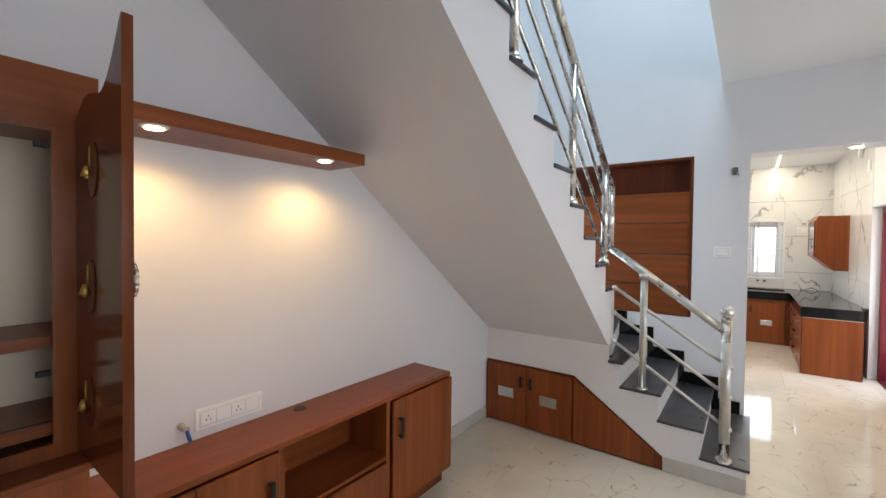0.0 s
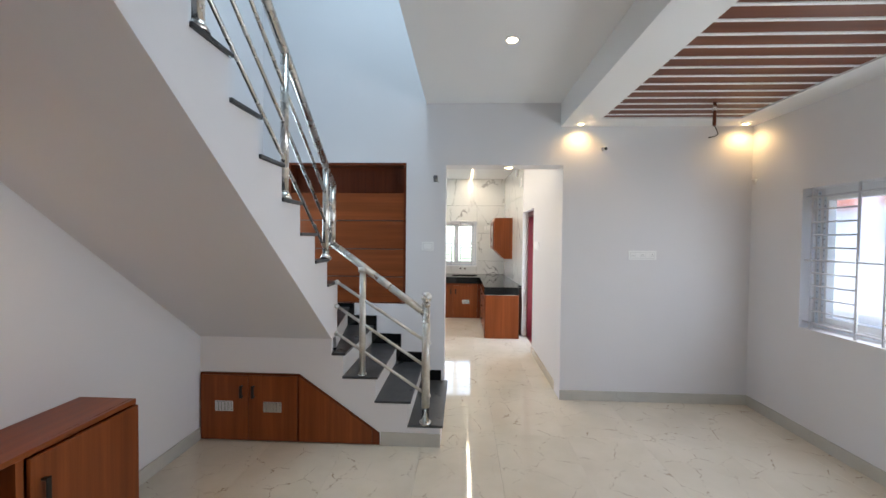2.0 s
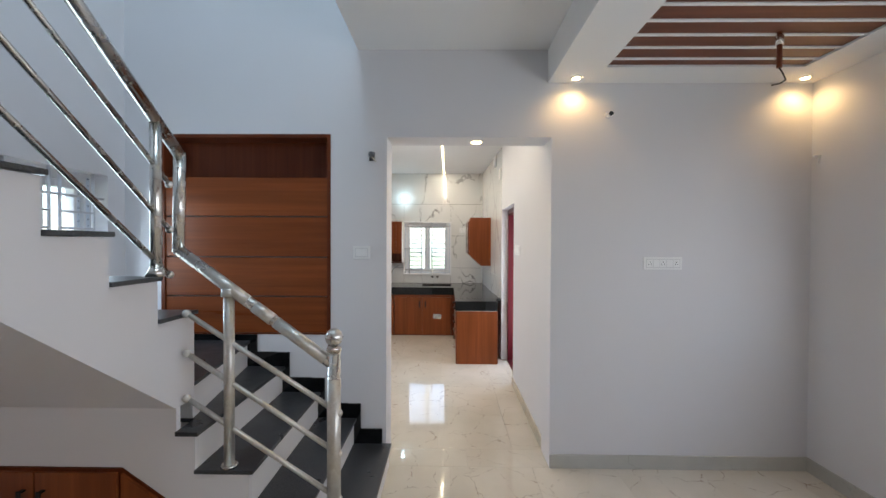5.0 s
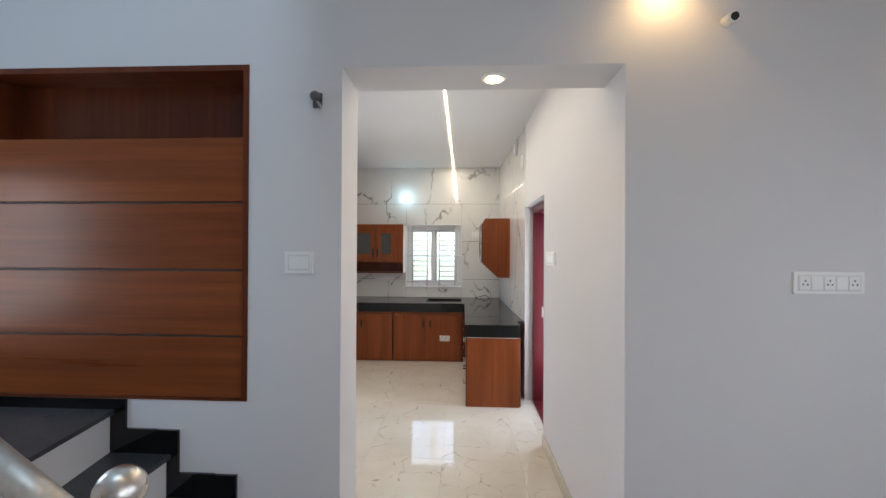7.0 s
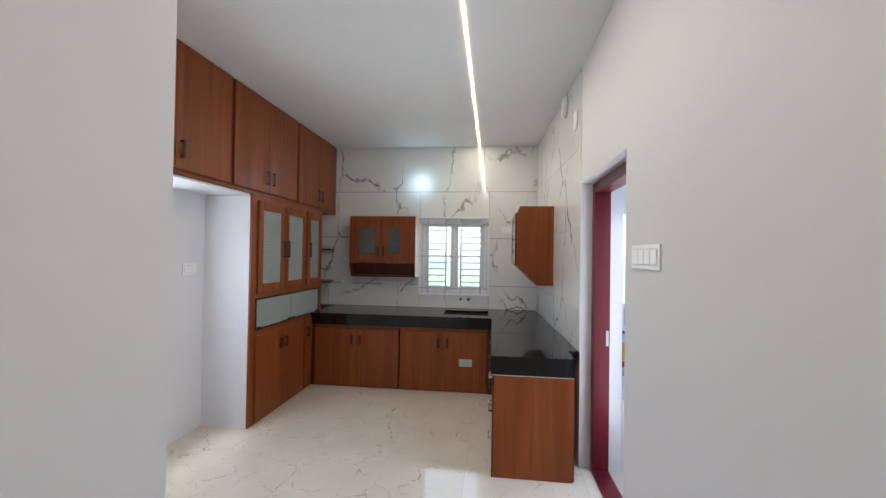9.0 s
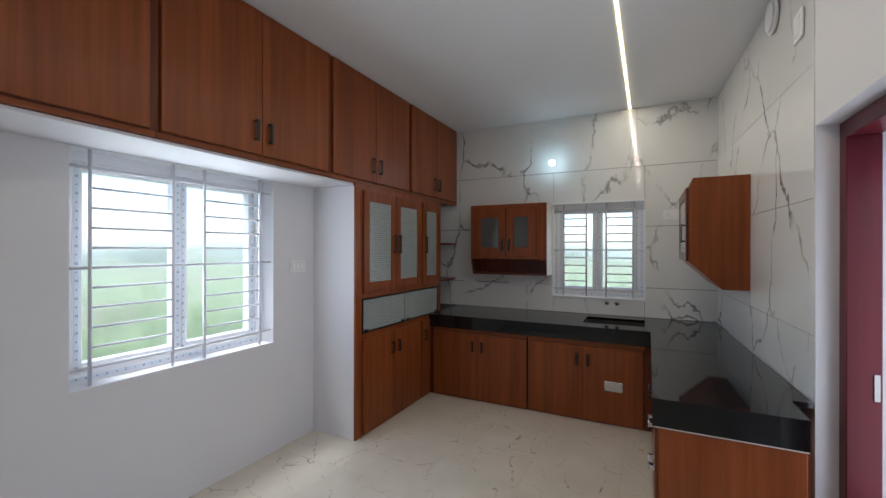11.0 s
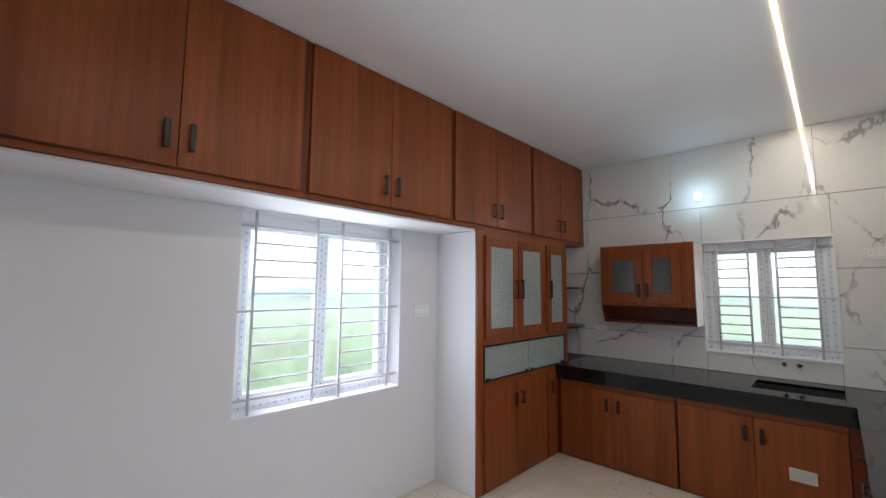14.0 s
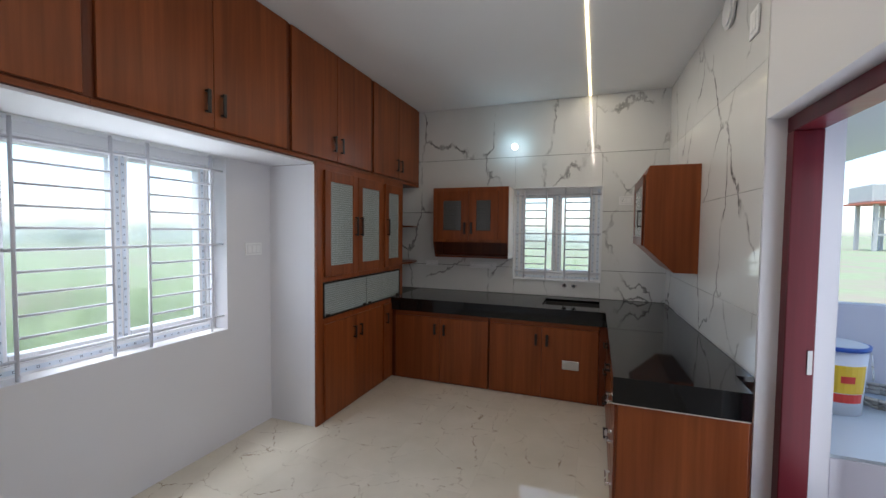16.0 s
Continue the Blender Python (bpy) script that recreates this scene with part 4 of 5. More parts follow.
part("glass", boxes((LOFT - 0.014, LOFT - 0.010, 7.517, 8.20, 0.86, 1.125)), ETCHED, sl, "lattice etched glass")
part("glass", boxes((LOFT - 0.008, LOFT - 0.004, 8.17, 8.843, 0.86, 1.125)), ETCHED, sl, "lattice etched glass")
for y in (7.56, 8.13, 8.22, 8.80):
    part("slider_clip", boxes((LOFT - 0.006, LOFT + 0.006, y - 0.02, y + 0.02, 0.856, 0.876)), BLACK, sl)
door_pair(tu, "x", XF, 7.51, 8.44, 0.02, 0.80, 0.60, 0.11)
d = part("door", boxes((XF, XF + 0.018, 8.48, 8.66, 0.02, 0.80), bevel=0.002), TEAK, tu)
pull(d, XF + 0.018, 8.53, 0.60, 0.11, "x")
# open corner shelves past the crockery unit
for z in (1.62, 1.20):
    bm = prism(bmesh.new(), [(KX + 0.01, U1 + 0.002), (LOFT - 0.02, U1 + 0.002), (LOFT + 0.03, U1 + 0.2), (LOFT - 0.04, BY - 0.004), (KX + 0.01, BY - 0.004)], "z", z - 0.018, z)
    single("corner_shelf", bm, TEAK_DARK, "small curved teak corner shelf", "shelf", "corner shelves")

# base units of the sink run
for a, b in ((-1.53, -0.515), (-0.505, 0.50)):
    u = thing("base_unit", ((a + b) / 2, 9.0, 0), "teak kitchen base unit with two doors", "cabinet", "base units")
    part("carcass", boxes((a, b, BF, BY - 0.014, 0.0, CB - 0.002)), TEAK_DARK, u)
    door_pair(u, "y", BF - 0.001, a + 0.004, b - 0.004, 0.012, CB - 0.05, 0.50, 0.11)
    part("top_rail", boxes((a, b, BF - 0.012, BF - 0.001, CB - 0.046, CB - 0.003)), TEAK_X, u)
    if a > -1:
        v = part("vent", boxes((0.185, 0.335, BF - 0.028, BF - 0.0195, 0.30, 0.385), bevel=0.002), VENTM, u, "chrome louvre vent")
        for i in range(4):
            part("slat", boxes((0.195 + i * 0.034, 0.218 + i * 0.034, BF - 0.032, BF - 0.0285, 0.308, 0.377)), VENTM, v)
single("filler_panel", boxes((-1.572, -1.533, BF - 0.002, BF + 0.1, 0, CB - 0.002)), TEAK_DARK, "dark teak filler beside the crockery unit", "panel")
single("filler_panel", boxes((0.502, PX, BF - 0.004, BF + 0.1, 0, CB - 0.002)), TEAK_DARK, "dark teak corner filler of the base units", "panel")
# side run
pr = thing("side_unit", (0.85, 7.8, 0), "teak side unit with drawers under the black worktop", "cabinet")
part("carcass", boxes((PX + 0.02, 1.13, PY + 0.02, 8.99, 0.0, CB - 0.002)), TEAK_DARK, pr)
part("end_panel", boxes((PX + 0.012, 1.115, PY, PY + 0.018, 0.0, CB - 0.003), bevel=0.002), TEAK, pr)
part("end_edge", boxes((PX - 0.002, PX + 0.010, PY, PY + 0.022, 0.0, CB - 0.003)), TEAK_DARK, pr)
for k, (a, b) in enumerate(((PY + 0.03, 7.5), (7.51, 8.08), (8.09, 8.66))):
    for z0, z1 in ((0.02, 0.24), (0.25, 0.48), (0.49, 0.70)):
        f = part("drawer_front", boxes((PX + 0.002, PX + 0.02, a, b, z0, z1), bevel=0.002), TEAK_H, pr)
        bm = bmesh.new()
        m = (a + b) / 2
        box(bm, PX - 0.03, PX - 0.022, m - 0.07, m + 0.07, z1 - 0.075, z1 - 0.055, 0.002)
        for yy in (m - 0.062, m + 0.062):
            box(bm, PX - 0.024, PX + 0.002, yy - 0.006, yy + 0.006, z1 - 0.072, z1 - 0.058)
        part("handle", bm, BLACK if k else STEEL, f, "bar handle")
# worktop with its apron and the sink cut-out
wt = thing("worktop", (0.0, 9.0, CB), "polished black granite L-shaped worktop", "worktop")
SINK = (-0.03, 0.50, 8.86, 9.24)
bm = slab_with_holes(bmesh.new(), "z", CT - 0.025, CT, -1.57, PX - 0.012, BF - 0.045, BY - 0.013, [SINK])
part("slab", bm, GRANITE, wt)
part("slab", prism(bmesh.new(), [(PX - 0.012, PY - 0.015), (1.12, PY - 0.015), (1.12, 7.185), (tile_x(7.2) - 0.002, 7.19), (tile_x(BY) - 0.002, BY - 0.013), (PX - 0.012, BY - 0.013)], "z", CT - 0.025, CT), GRANITE, wt)
part("apron", boxes((-1.57, PX - 0.012, BF - 0.045, BF - 0.02, CB, CT - 0.025)), GRANITE, wt)
part("apron", boxes((PX - 0.012, PX + 0.008, PY - 0.015, BF - 0.02, CB, CT - 0.025)), GRANITE, wt)
part("apron", boxes((PX + 0.008, 1.12, PY - 0.015, PY + 0.008, CB, CT - 0.025)), GRANITE, wt)
part("pale_edge_line", boxes((PX - 0.010, 1.118, PY - 0.013, PY - 0.002, CB - 0.006, CB - 0.001)), EDGE, wt)
sk = thing("kitchen_sink", (0.23, 9.05, 0.66), "dark inset kitchen sink bowl", "sink")
bm = slab_with_holes(bmesh.new(), "z", 0.68, CT - 0.027, SINK[0] - 0.012, SINK[1] + 0.012, SINK[2] - 0.012, SINK[3] + 0.012, [SINK])
part("bowl_wall", bm, RUBBER, sk)
part("bowl_floor", boxes((SINK[0] - 0.012, SINK[1] + 0.012, SINK[2] - 0.012, SINK[3] + 0.012, 0.665, 0.679)), RUBBER, sk)
for x in (0.14, 0.24):
    t = thing("tap_outlet", (x, BY, 0.97), "capped tap outlet in the tiled wall", "tap outlet", "tap outlets")
    part("flange", cone(bmesh.new(), (x, BY - 0.004, 0.985), 0.026, 0.022, 0.012, "y"), STEEL, t)
    part("cap", cone(bmesh.new(), (x, BY - 0.016, 0.985), 0.014, 0.012, 0.02, "y"), RUBBER, t)

# hanging cabinet beside the sink window
hc = thing("wall_cabinet", (-0.86, 9.28, 1.26), "teak hanging cabinet with lattice glass doors", "cabinet")
HX0, HX1, HY = -1.29, -0.43, 9.13
part("carcass", boxes((HX0, HX1, HY + 0.012, BY - 0.003, 1.45, 2.04)), TEAK_DARK, hc)
part("face_frame", slab_with_holes(bmesh.new(), "y", HY, HY + 0.012, HX0, HX1, 1.44, 2.045, [(HX0 + 0.05, HX1 - 0.12, 1.475, 1.995)]), TEAK, hc)
glass_door(hc, "y", HY + 0.004, HX0 + 0.04, -0.87, 1.47, 2.0, -0.905, 1.53, 0.13, 0.085, 0.1, ETCHED_DIM)
glass_door(hc, "y", HY + 0.004, -0.866, HX1 - 0.105, 1.47, 2.0, -0.83, 1.53, 0.13, 0.085, 0.1, ETCHED_DIM)
for xa, xb in ((HX0, HX0 + 0.018), (HX1 - 0.018, HX1)):
    part("bracket_side", prism(bmesh.new(), [(HY + 0.002, 1.44), (HY + 0.07, 1.265), (BY - 0.004, 1.265), (BY - 0.004, 1.44)], "x", xa, xb), TEAK_DARK, hc)
part("lower_shelf", boxes((HX0 + 0.018, HX1 - 0.018, HY + 0.07, BY - 0.004, 1.265, 1.283)), TEAK_DARK, hc)
part("shelf_back", boxes((HX0 + 0.018, HX1 - 0.018, BY - 0.016, BY - 0.004, 1.283, 1.448)), TEAK_DARK, hc)
part("white_end_panel", boxes((HX1, HX1 + 0.004, HY + 0.02, BY - 0.004, 1.27, 2.04)), EDGE, hc, "pale end panel")

# hanging cabinet on the tiled side wall
wc = thing("wall_cabinet", (0.98, 8.5, 1.26), "teak hanging cabinet with a slanting foot", "cabinet")
W0, W1, TX = 8.25, 9.0, 1.158
part("carcass", prism(bmesh.new(), [(0.795, 2.0), (0.795, 1.46), (1.0, 1.265), (TX, 1.265), (TX, 2.07), (0.82, 2.07)], "y", W0, W1), TEAK, wc)
part("door", slab_with_holes(bmesh.new(), "x", 0.775, 0.793, W0 + 0.006, W1 - 0.006, 1.465, 2.0, [(W0 + 0.07, W1 - 0.07, 1.53, 1.93)]), TEAK_DARK, wc)
part("glass", boxes((0.780, 0.787, W0 + 0.068, W1 - 0.068, 1.528, 1.932)), ETCHED, wc, "pale glass pane")
bm = bmesh.new()
box(bm, 0.745, 0.753, W0 + 0.03, W0 + 0.05, 1.60, 1.74, 0.002)
box(bm, 0.752, 0.776, W0 + 0.032, W0 + 0.048, 1.605, 1.617)
box(bm, 0.752, 0.776, W0 + 0.032, W0 + 0.048, 1.723, 1.735)
part("handle", bm, BLACK, wc)

# kitchen fittings
switch_plate("light_switch", "white modular switch beside the yard door", "x-", 5.71, 6.03, 1.515, 1.62, KR, 4)
switch_plate("socket_panel", "white socket panel on the tiled wall", "y-", -0.93, -0.62, 1.135, 1.205, BY, 4, (0, 3))
switch_plate("socket_panel", "white socket panel near the crockery unit", "y-", -1.50, -1.34, 1.145, 1.205, BY, 2)
switch_plate("socket_panel", "white socket plate above the sink", "y-", 0.665, 0.80, 1.85, 1.94, BY, 2, (0,))
switch_plate("light_switch", "white switch plate in the window alcove", "x+", 7.16, 7.32, 1.36, 1.455, KX, 3)
switch_plate("socket_panel", "white socket plate high on the tiled wall", "x-", 7.30, 7.42, 2.575, 2.715, tile_x(7.36) - 0.002, 2)
switch_plate("light_switch", "white switch plate beside the bookcase", "y+", -0.575, -0.43, 1.455, 1.565, KY, 3)
ex = thing("exhaust_cover", (tile_x(7.74), 7.74, 2.79), "round white exhaust duct cover on the tiled wall", "vent cover")
part("flange", cone(bmesh.new(), (tile_x(7.74) - 0.01, 7.74, 2.89), 0.10, 0.09, 0.016, "x", 28), PLASTIC, ex)
part("cap", cone(bmesh.new(), (tile_x(7.74) - 0.024, 7.74, 2.89), 0.08, 0.075, 0.014, "x", 28), UPVC, ex)
bl = thing("wall_bulb", (-0.415, BY, 2.46), "glowing cool white bulb on the tiled wall", "light bulb")
part("holder", cone(bmesh.new(), (-0.415, BY - 0.02, 2.50), 0.03, 0.022, 0.04, "y"), PLASTIC, bl)
part("bulb", ball(bmesh.new(), (-0.415, BY - 0.075, 2.50), 0.034), GLOW_COOL, bl, "glowing white bulb")
lamp("wall_bulb_light", "POINT", 0.28, COOL, (-0.415, BY - 0.13, 2.50), None, 0.03)
st = thing("strip_light", (0.36, 7.2, CEILK - 0.01), "long warm led strip recessed in the kitchen ceiling", "ceiling light")
part("diffuser", boxes((0.352, 0.368, 4.72, BY - 0.004, CEILK - 0.006, CEILK - 0.001)), GLOW_STRIP, st, "glowing strip")
lamp("strip_glow", "AREA", 5.2, (1.0, 0.85, 0.66), (0.36, 7.0, CEILK - 0.012), None, 0.012, 4.5)

# ---- yard door and what lies outside ----
dr = thing("door_1", (1.37, 6.7, 0), "open maroon painted door frame to the yard", "door", kind="structure")
part("door_frame", boxes((1.285, 1.40, DOOR[1] - 0.075, DOOR[1] - 0.002, 0.0, DOOR[3] - 0.075), (1.285, 1.40, DOOR[0] + 0.002, DOOR[0] + 0.075, 0.0, DOOR[3] - 0.075), (1.285, 1.40, DOOR[0] + 0.002, DOOR[1] - 0.002, DOOR[3] - 0.075, DOOR[3] - 0.002), bevel=0.004), MAROON, dr)
part("threshold", boxes((1.285, 1.40, DOOR[0] + 0.075, DOOR[1] - 0.075, 0.0, 0.02)), MAROON, dr)
part("latch_plate", boxes((1.372, 1.39, DOOR[1] - 0.081, DOOR[1] - 0.076, 0.92, 1.03)), shader("dull_steel", (0.42, 0.41, 0.40), 0.5, 1.0)[0], dr, "steel latch keep")
part("door_leaf", boxes((1.405, 2.22, DOOR[0] - 0.05, DOOR[0] - 0.01, 0.01, 2.03), bevel=0.003), MAROON, dr, "maroon door leaf swung outwards")
wall("wall_yard", "pale plastered yard wall beside the door", "y", 7.2, 7.4, KR + 0.302, 1.51, -0.3, 2.3, material=YARD)
tagged(part("yard_ledge", boxes((1.512, 4.4, 7.2, 8.3, -0.3, 0.51)), YARD), "pale plastered wash ledge", "ledge", kind="structure")
tagged(part("yard_ledge_top", boxes((1.512, 4.4, 7.204, 8.3, 0.513, 0.528)), shader("blue_grey_screed", (0.50, 0.56, 0.60), 0.35)[0]), "blue-grey smooth ledge top", "ledge", kind="structure")
tagged(part("yard_parapet", boxes((KR + 0.3, 4.4, 8.304, 8.42, -0.3, 1.10)), YARD), "low pale plastered parapet", "parapet", kind="structure")
tagged(part("yard_canopy", boxes((KR + 0.31, 2.85, 7.0, 12.0, 2.32, 2.44)), YARD), "pale concrete canopy slab", "canopy", kind="structure")
tagged(part("yard_floor", boxes((KR + 0.30, 4.4, 4.0, 7.2, -0.3, -0.02)), CONC), "grey concrete yard floor", "floor", kind="structure")
bk = thing("paint_bucket", (1.795, 7.88, 0.53), "open white paint bucket with a blue rim and yellow print", "bucket")
BKX, BKY = 1.795, 7.88
part("body", cone(bmesh.new(), (BKX, BKY, 0.53 + 0.195), 0.135, 0.155, 0.39, seg=32), BUCKET, bk)
part("rim", cone(bmesh.new(), (BKX, BKY, 0.53 + 0.382), 0.163, 0.165, 0.022, seg=32), BLUEP, bk, "blue plastic rim")
part("inside", cone(bmesh.new(), (BKX, BKY, 0.53 + 0.3945), 0.15, 0.15, 0.002, seg=32), BUCKET, bk)


def bucket_print(name, a0, a1, z0, z1, proud, material, label):
    """A curved patch of print on the bucket's side."""
    bm, n = bmesh.new(), 10
    rows = []
    for i in range(n + 1):
        a = radians(a0 + (a1 - a0) * i / n)
        row = []
        for z in (z0, z1):
            for e in (proud - 0.003, proud):
                r = 0.135 + 0.02 * z / 0.39 + e
                row.append(bm.verts.new((BKX + r * math.cos(a), BKY + r * math.sin(a), 0.53 + z)))
        rows.append(row)
    for p, q in zip(rows, rows[1:]):
        for k, m in ((0, 1), (1, 3), (3, 2), (2, 0)):
            bm.faces.new((p[k], q[k], q[m], p[m]))
    part(name, bm, material, bk, label)


bucket_print("label", 200, 315, 0.13, 0.29, 0.002, YELLOW, "yellow printed patch")
bucket_print("print_bar", 205, 310, 0.075, 0.125, 0.002, RED, "red printed bar")
bucket_print("print_bar", 262, 288, 0.19, 0.23, 0.0035, RED, "red printed mark")
part("carry_handle", bar(bmesh.new(), (1.955, 7.84, 0.88), (1.96, 7.82, 0.73), 0.005, 8), STEEL, bk)
hs = thing("coiled_hose", (2.12, 8.05, 0.528), "pale coiled hose lying on the ledge", "hose")
for k in range(3):
    bm = bmesh.new()
    for i in range(20):
        a, b = math.tau * i / 20, math.tau * (i + 1) / 20
        r = 0.17 + 0.012 * k
        bar(bm, (2.14 + r * math.cos(a), 8.06 + r * math.sin(a), 0.545 + 0.022 * k), (2.14 + r * math.cos(b), 8.06 + r * math.sin(b), 0.545 + 0.022 * k), 0.012, 8)
    part("coil", bm, ROPE, hs)
bm = bmesh.new()
bmesh.ops.create_grid(bm, x_segments=2, y_segments=2, size=1500)
bmesh.ops.translate(bm, verts=bm.verts, vec=(0, 0, -0.45))
tagged(part("ground", bm, GRASS), "open grassy field with bare earth", "ground", kind="structure")
# tree line beyond the field; distance haze is painted into its pale colour
HAZY_WOODS, gn, gl, gb = shader("haze_pale_foliage", (0.20, 0.24, 0.17), 0.9)
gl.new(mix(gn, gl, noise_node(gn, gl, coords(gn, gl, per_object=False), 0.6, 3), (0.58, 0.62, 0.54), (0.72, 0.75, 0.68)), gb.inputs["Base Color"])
rnd = random.Random(12)
verts, faces = [], []
for k in range(110):
    az, far = radians(rnd.uniform(77, 208)), rnd.uniform(62, 95)
    cx, cy, high, wide = far * math.cos(az), 6 + far * math.sin(az), rnd.uniform(1.2, 2.8), rnd.uniform(2.5, 5.0)
    for i in range(70):
        u, h = rnd.gauss(0, 0.5), rnd.random() ** 0.8
        px, py, pz = cx + wide * u * (1.2 - h), cy + wide * rnd.gauss(0, 0.5) * (1.2 - h), -0.4 + high * h
        s0 = rnd.uniform(0.35, 0.95)
        n0 = len(verts)
        verts += [(px + rnd.uniform(-s0, s0), py + rnd.uniform(-s0, s0), pz + rnd.uniform(-s0, s0) * 0.8) for q in range(4)]
        faces += [(n0, n0 + 1, n0 + 2), (n0, n0 + 2, n0 + 3), (n0 + 1, n0 + 3, n0 + 2)]
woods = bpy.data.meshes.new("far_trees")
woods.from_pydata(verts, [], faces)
woods.materials.append(HAZY_WOODS)
tagged(new("far_trees", woods), "line of far trees with haze painted into their pale green", "trees", kind="stuff")
# pale weeds and young plants outside the kitchen's west and north windows
WEED, gn, gl, gb = shader("weed_leaves", (0.12, 0.20, 0.06), 0.6)
gl.new(mix(gn, gl, noise_node(gn, gl, coords(gn, gl, per_object=False), 3.0, 2), (0.20, 0.27, 0.10), (0.40, 0.46, 0.27)), gb.inputs["Base Color"])
verts, faces = [], []
for k in range(520):
    if k % 3:
        cx, cy = rnd.uniform(-13, -4.5), rnd.uniform(3.0, 12.0)
    else:
        cx, cy = rnd.uniform(-4, 4), rnd.uniform(12.5, 19)
    tall = rnd.uniform(0.5, 1.5)
    for i in range(9):
        az, h = rnd.uniform(0, math.tau), tall * rnd.uniform(0.25, 1.0)
        run, wide = rnd.uniform(0.12, 0.34), rnd.uniform(0.02, 0.055)
        ca, sa, n0 = math.cos(az), math.sin(az), len(verts)
        verts += [(cx, cy, h - 0.45 - run * 0.6), (cx + ca * run * 0.5 - sa * wide, cy + sa * run * 0.5 + ca * wide, h - 0.45), (cx + ca * run * 0.5 + sa * wide, cy + sa * run * 0.5 - ca * wide, h - 0.45), (cx + ca * run, cy + sa * run, h - 0.5)]
        faces += [(n0, n0 + 1, n0 + 3, n0 + 2)]
    n0 = len(verts)
    verts += [(cx - 0.006, cy, -0.45), (cx + 0.006, cy, -0.45), (cx, cy + 0.008, tall - 0.5)]
    faces += [(n0, n0 + 1, n0 + 2)]
weeds = bpy.data.meshes.new("weeds")
weeds.from_pydata(verts, [], faces)
weeds.materials.append(WEED)
tagged(new("weeds", weeds), "tall pale green weeds growing in the field", "weeds", kind="stuff")
# raised water tank far off
TWX, TWY = 37.0, 76.5
wtw = thing("water_tower", (TWX, TWY, -0.45), "grey concrete water tank on legs", "water tower")
for dx in (-2.6, 0, 2.6):
    for dy in (-2, 2):
        part("leg", boxes((TWX + dx - 0.2, TWX + dx + 0.2, TWY + dy - 0.2, TWY + dy + 0.2, -0.45, 5.7)), CONC, wtw)
for z in (1.6, 3.6):
    part("brace", boxes((TWX - 2.8, TWX + 2.8, TWY - 2.15, TWY - 1.9, z, z + 0.25)), CONC, wtw)
part("tank", boxes((TWX - 3.4, TWX + 3.4, TWY - 2.8, TWY + 2.8, 5.95, 8.3), bevel=0.15), CONC, wtw)
part("tank_floor", boxes((TWX - 3.7, TWX + 3.7, TWY - 3.1, TWY + 3.1, 5.7, 5.95)), TERRA, wtw)
# neighbour's wall outside the living room window
wall("wall_neighbour", "white plastered wall of the next house", "x", 5.2, 5.4, -2.5, 7.5, -0.45, 3.2, material=YARD)
for ya, yb in ((5.62, 5.9), (2.6, 5.22)):
    single("wall_coping", boxes((5.08, 5.198, ya, yb, 2.10, 2.33)), TERRA, "red terracotta ledge on the next house", "coping", kind="structure")
single("plinth_band", boxes((5.13, 5.198, -2.0, 5.95, 0.75, 0.80), bevel=0.004), YARD, "white plastered band along the next house", "plinth band", kind="structure")

# ---- pieces: floor tiles and wall tiles ----


def tile_mesh(name, a, b, t, material):
    me = bpy.data.meshes.new(name)
    bm = bmesh.new()
    box(bm, -a / 2, a / 2, -b / 2, b / 2, -t, 0, 0.0004)
    bm.to_mesh(me)
    bm.free()
    me.materials.append(material)
    return me


def lay(parent, name, cells, thick, material, turn):
    """Alike tiles share one mesh; each is an object of its own."""
    cache = {}
    for u, v, a, b, m in cells:
        key = (round(a, 3), round(b, 3))
        if key not in cache:
            cache[key] = tile_mesh(name, a, b, thick, material)
        ob = new(name, cache[key])
        ob.parent = parent
        ob.matrix_local = m
    return cache


floor_ob = bpy.data.objects["floor"]


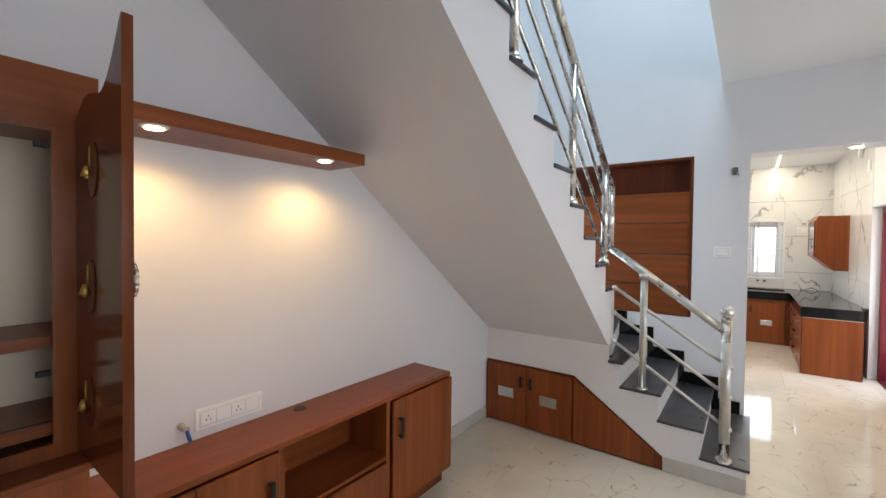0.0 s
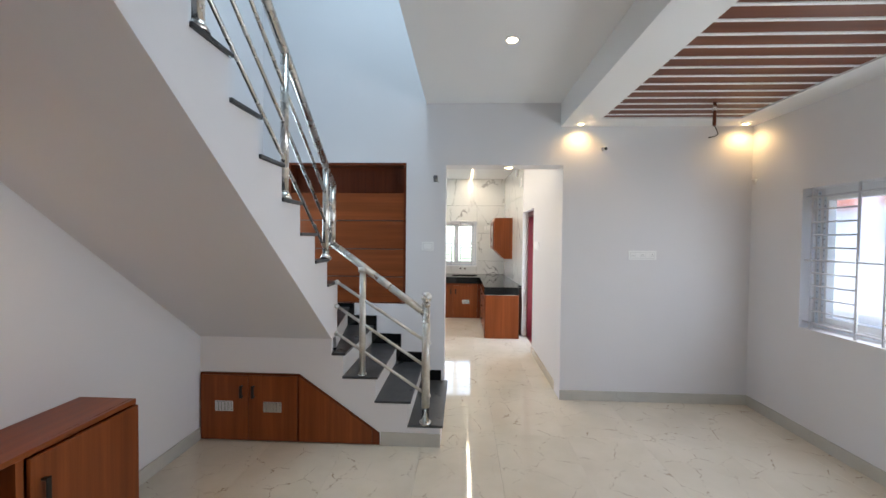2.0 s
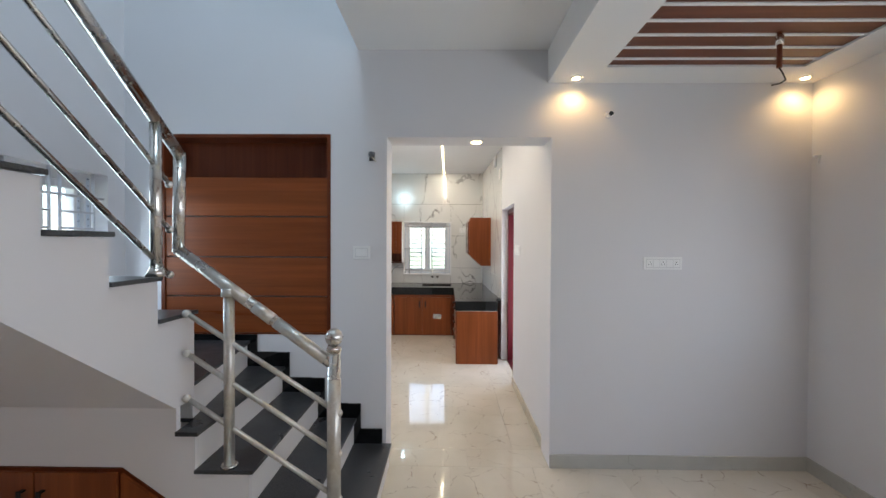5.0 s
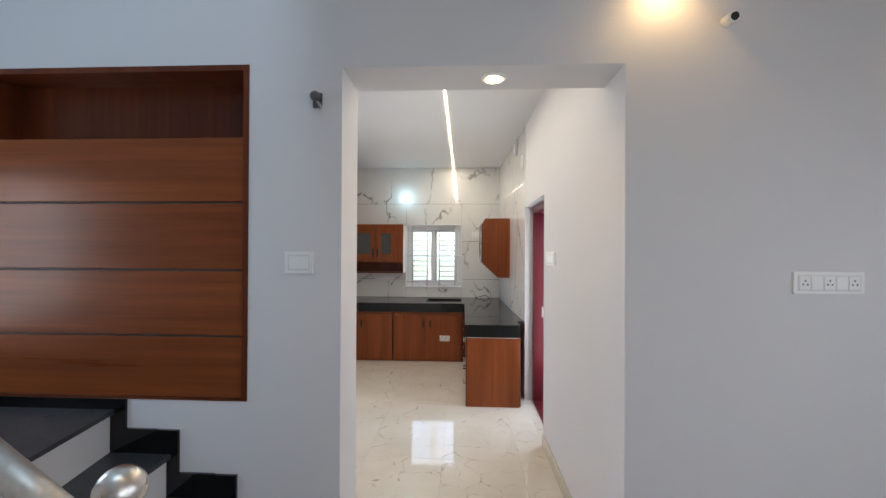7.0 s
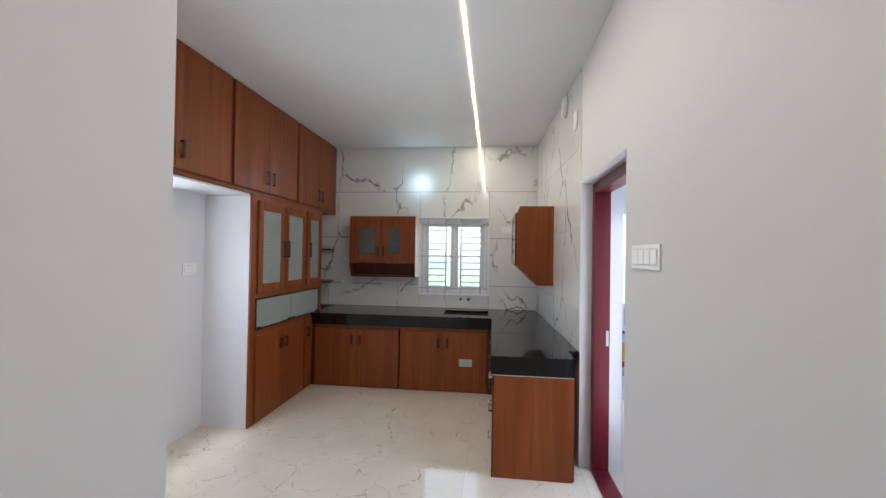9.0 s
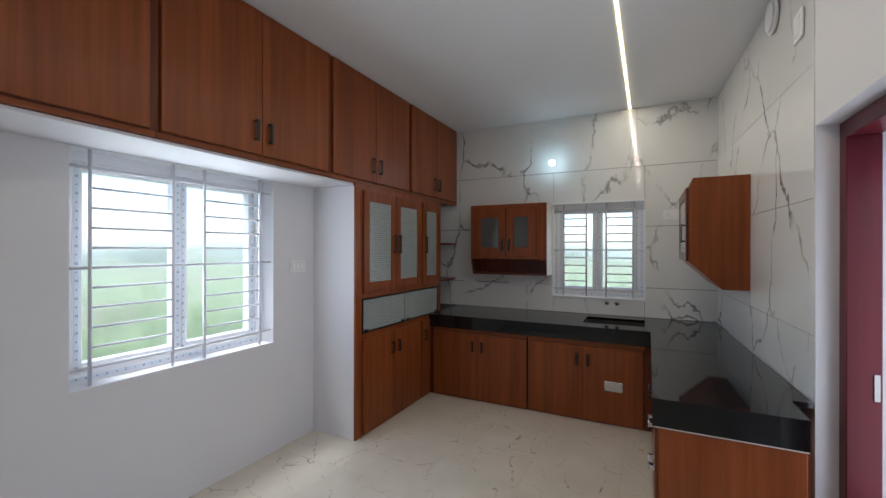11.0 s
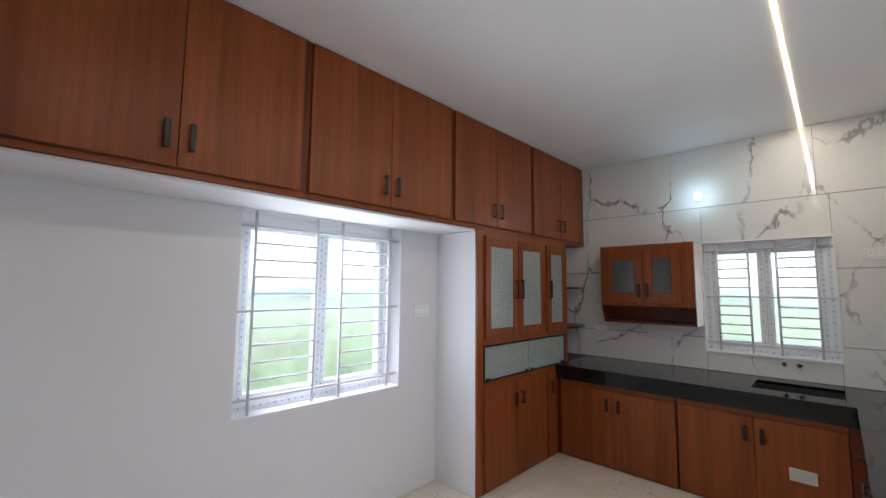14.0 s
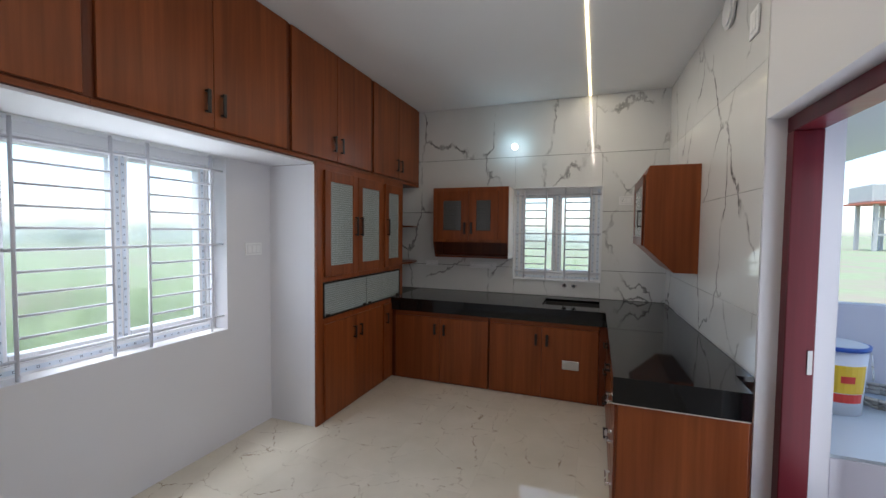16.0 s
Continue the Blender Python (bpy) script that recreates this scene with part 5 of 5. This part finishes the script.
def floor_cells(x0, x1, y0, y1, a, b, gap=0.0007):
    out = []
    y = y0
    while y < y1 - 0.01:
        yb = min(y + b, y1)
        x = x0
        while x < x1 - 0.01:
            xb = min(x + a, x1)
            out.append((x, y, xb - x - gap, yb - y - gap, Matrix.Translation(((x + xb) / 2, (y + yb) / 2, 0))))
            x = xb
        y = yb
    return out


lay(floor_ob, "floor_tile", floor_cells(LX, RX, FY, WY, 0.6, 1.2) + floor_cells(0.0, 1.197, WY, KY, 0.6, 0.6) + floor_cells(KX, KR, KY, BY, 0.6, 1.2)
    + floor_cells(KR, KR + 0.08, DOOR[0], DOOR[1], 0.6, 1.2), 0.012, FLOOR, None)


def wall_cells(u0, u1, z0s, a, hole=None, face="y"):
    out = []
    for za, zb in zip(z0s, z0s[1:]):
        spans = [(u0, u1, za, zb)]
        if hole and za < hole[3] and zb > hole[2]:
            spans = [(u0, hole[0], za, zb), (hole[1], u1, za, zb)]
            if za < hole[2]:
                spans.append((hole[0], hole[1], za, hole[2]))
            if zb > hole[3]:
                spans.append((hole[0], hole[1], hole[3], zb))
        for s0, s1, c, d in spans:
            u = s0
            while u < s1 - 0.01:
                ub = min(u + a, s1)
                if s1 - ub < 0.15:
                    ub = s1
                m = pose((u + ub) / 2, BY, (c + d) / 2, 90) if face == "y" else pose(tile_x((u + ub) / 2), (u + ub) / 2, (c + d) / 2) @ Matrix.Rotation(0.0383, 4, "Z") @ pose(0, 0, 0, 0, -90, 0)
                if face == "y":
                    out.append((u, c, ub - u - 0.003, d - c - 0.005, m))
                else:
                    out.append((u, c, d - c - 0.002, ub - u - 0.002, m))
                u = ub
    return out


HZ = (CT + 0.001, 1.16, 1.785, 2.40, CEILK)
lay(bpy.data.objects["wall_kitchen_north"], "wall_tile", wall_cells(LOFT - 0.4, TX, HZ, 2.4, KWIN), 0.011, WALLTILE, None)
lay(bpy.data.objects["wall_kitchen_east"], "wall_tile", wall_cells(7.195, BY, HZ, 2.4, None, "x"), 0.045, WALLTILE, None)
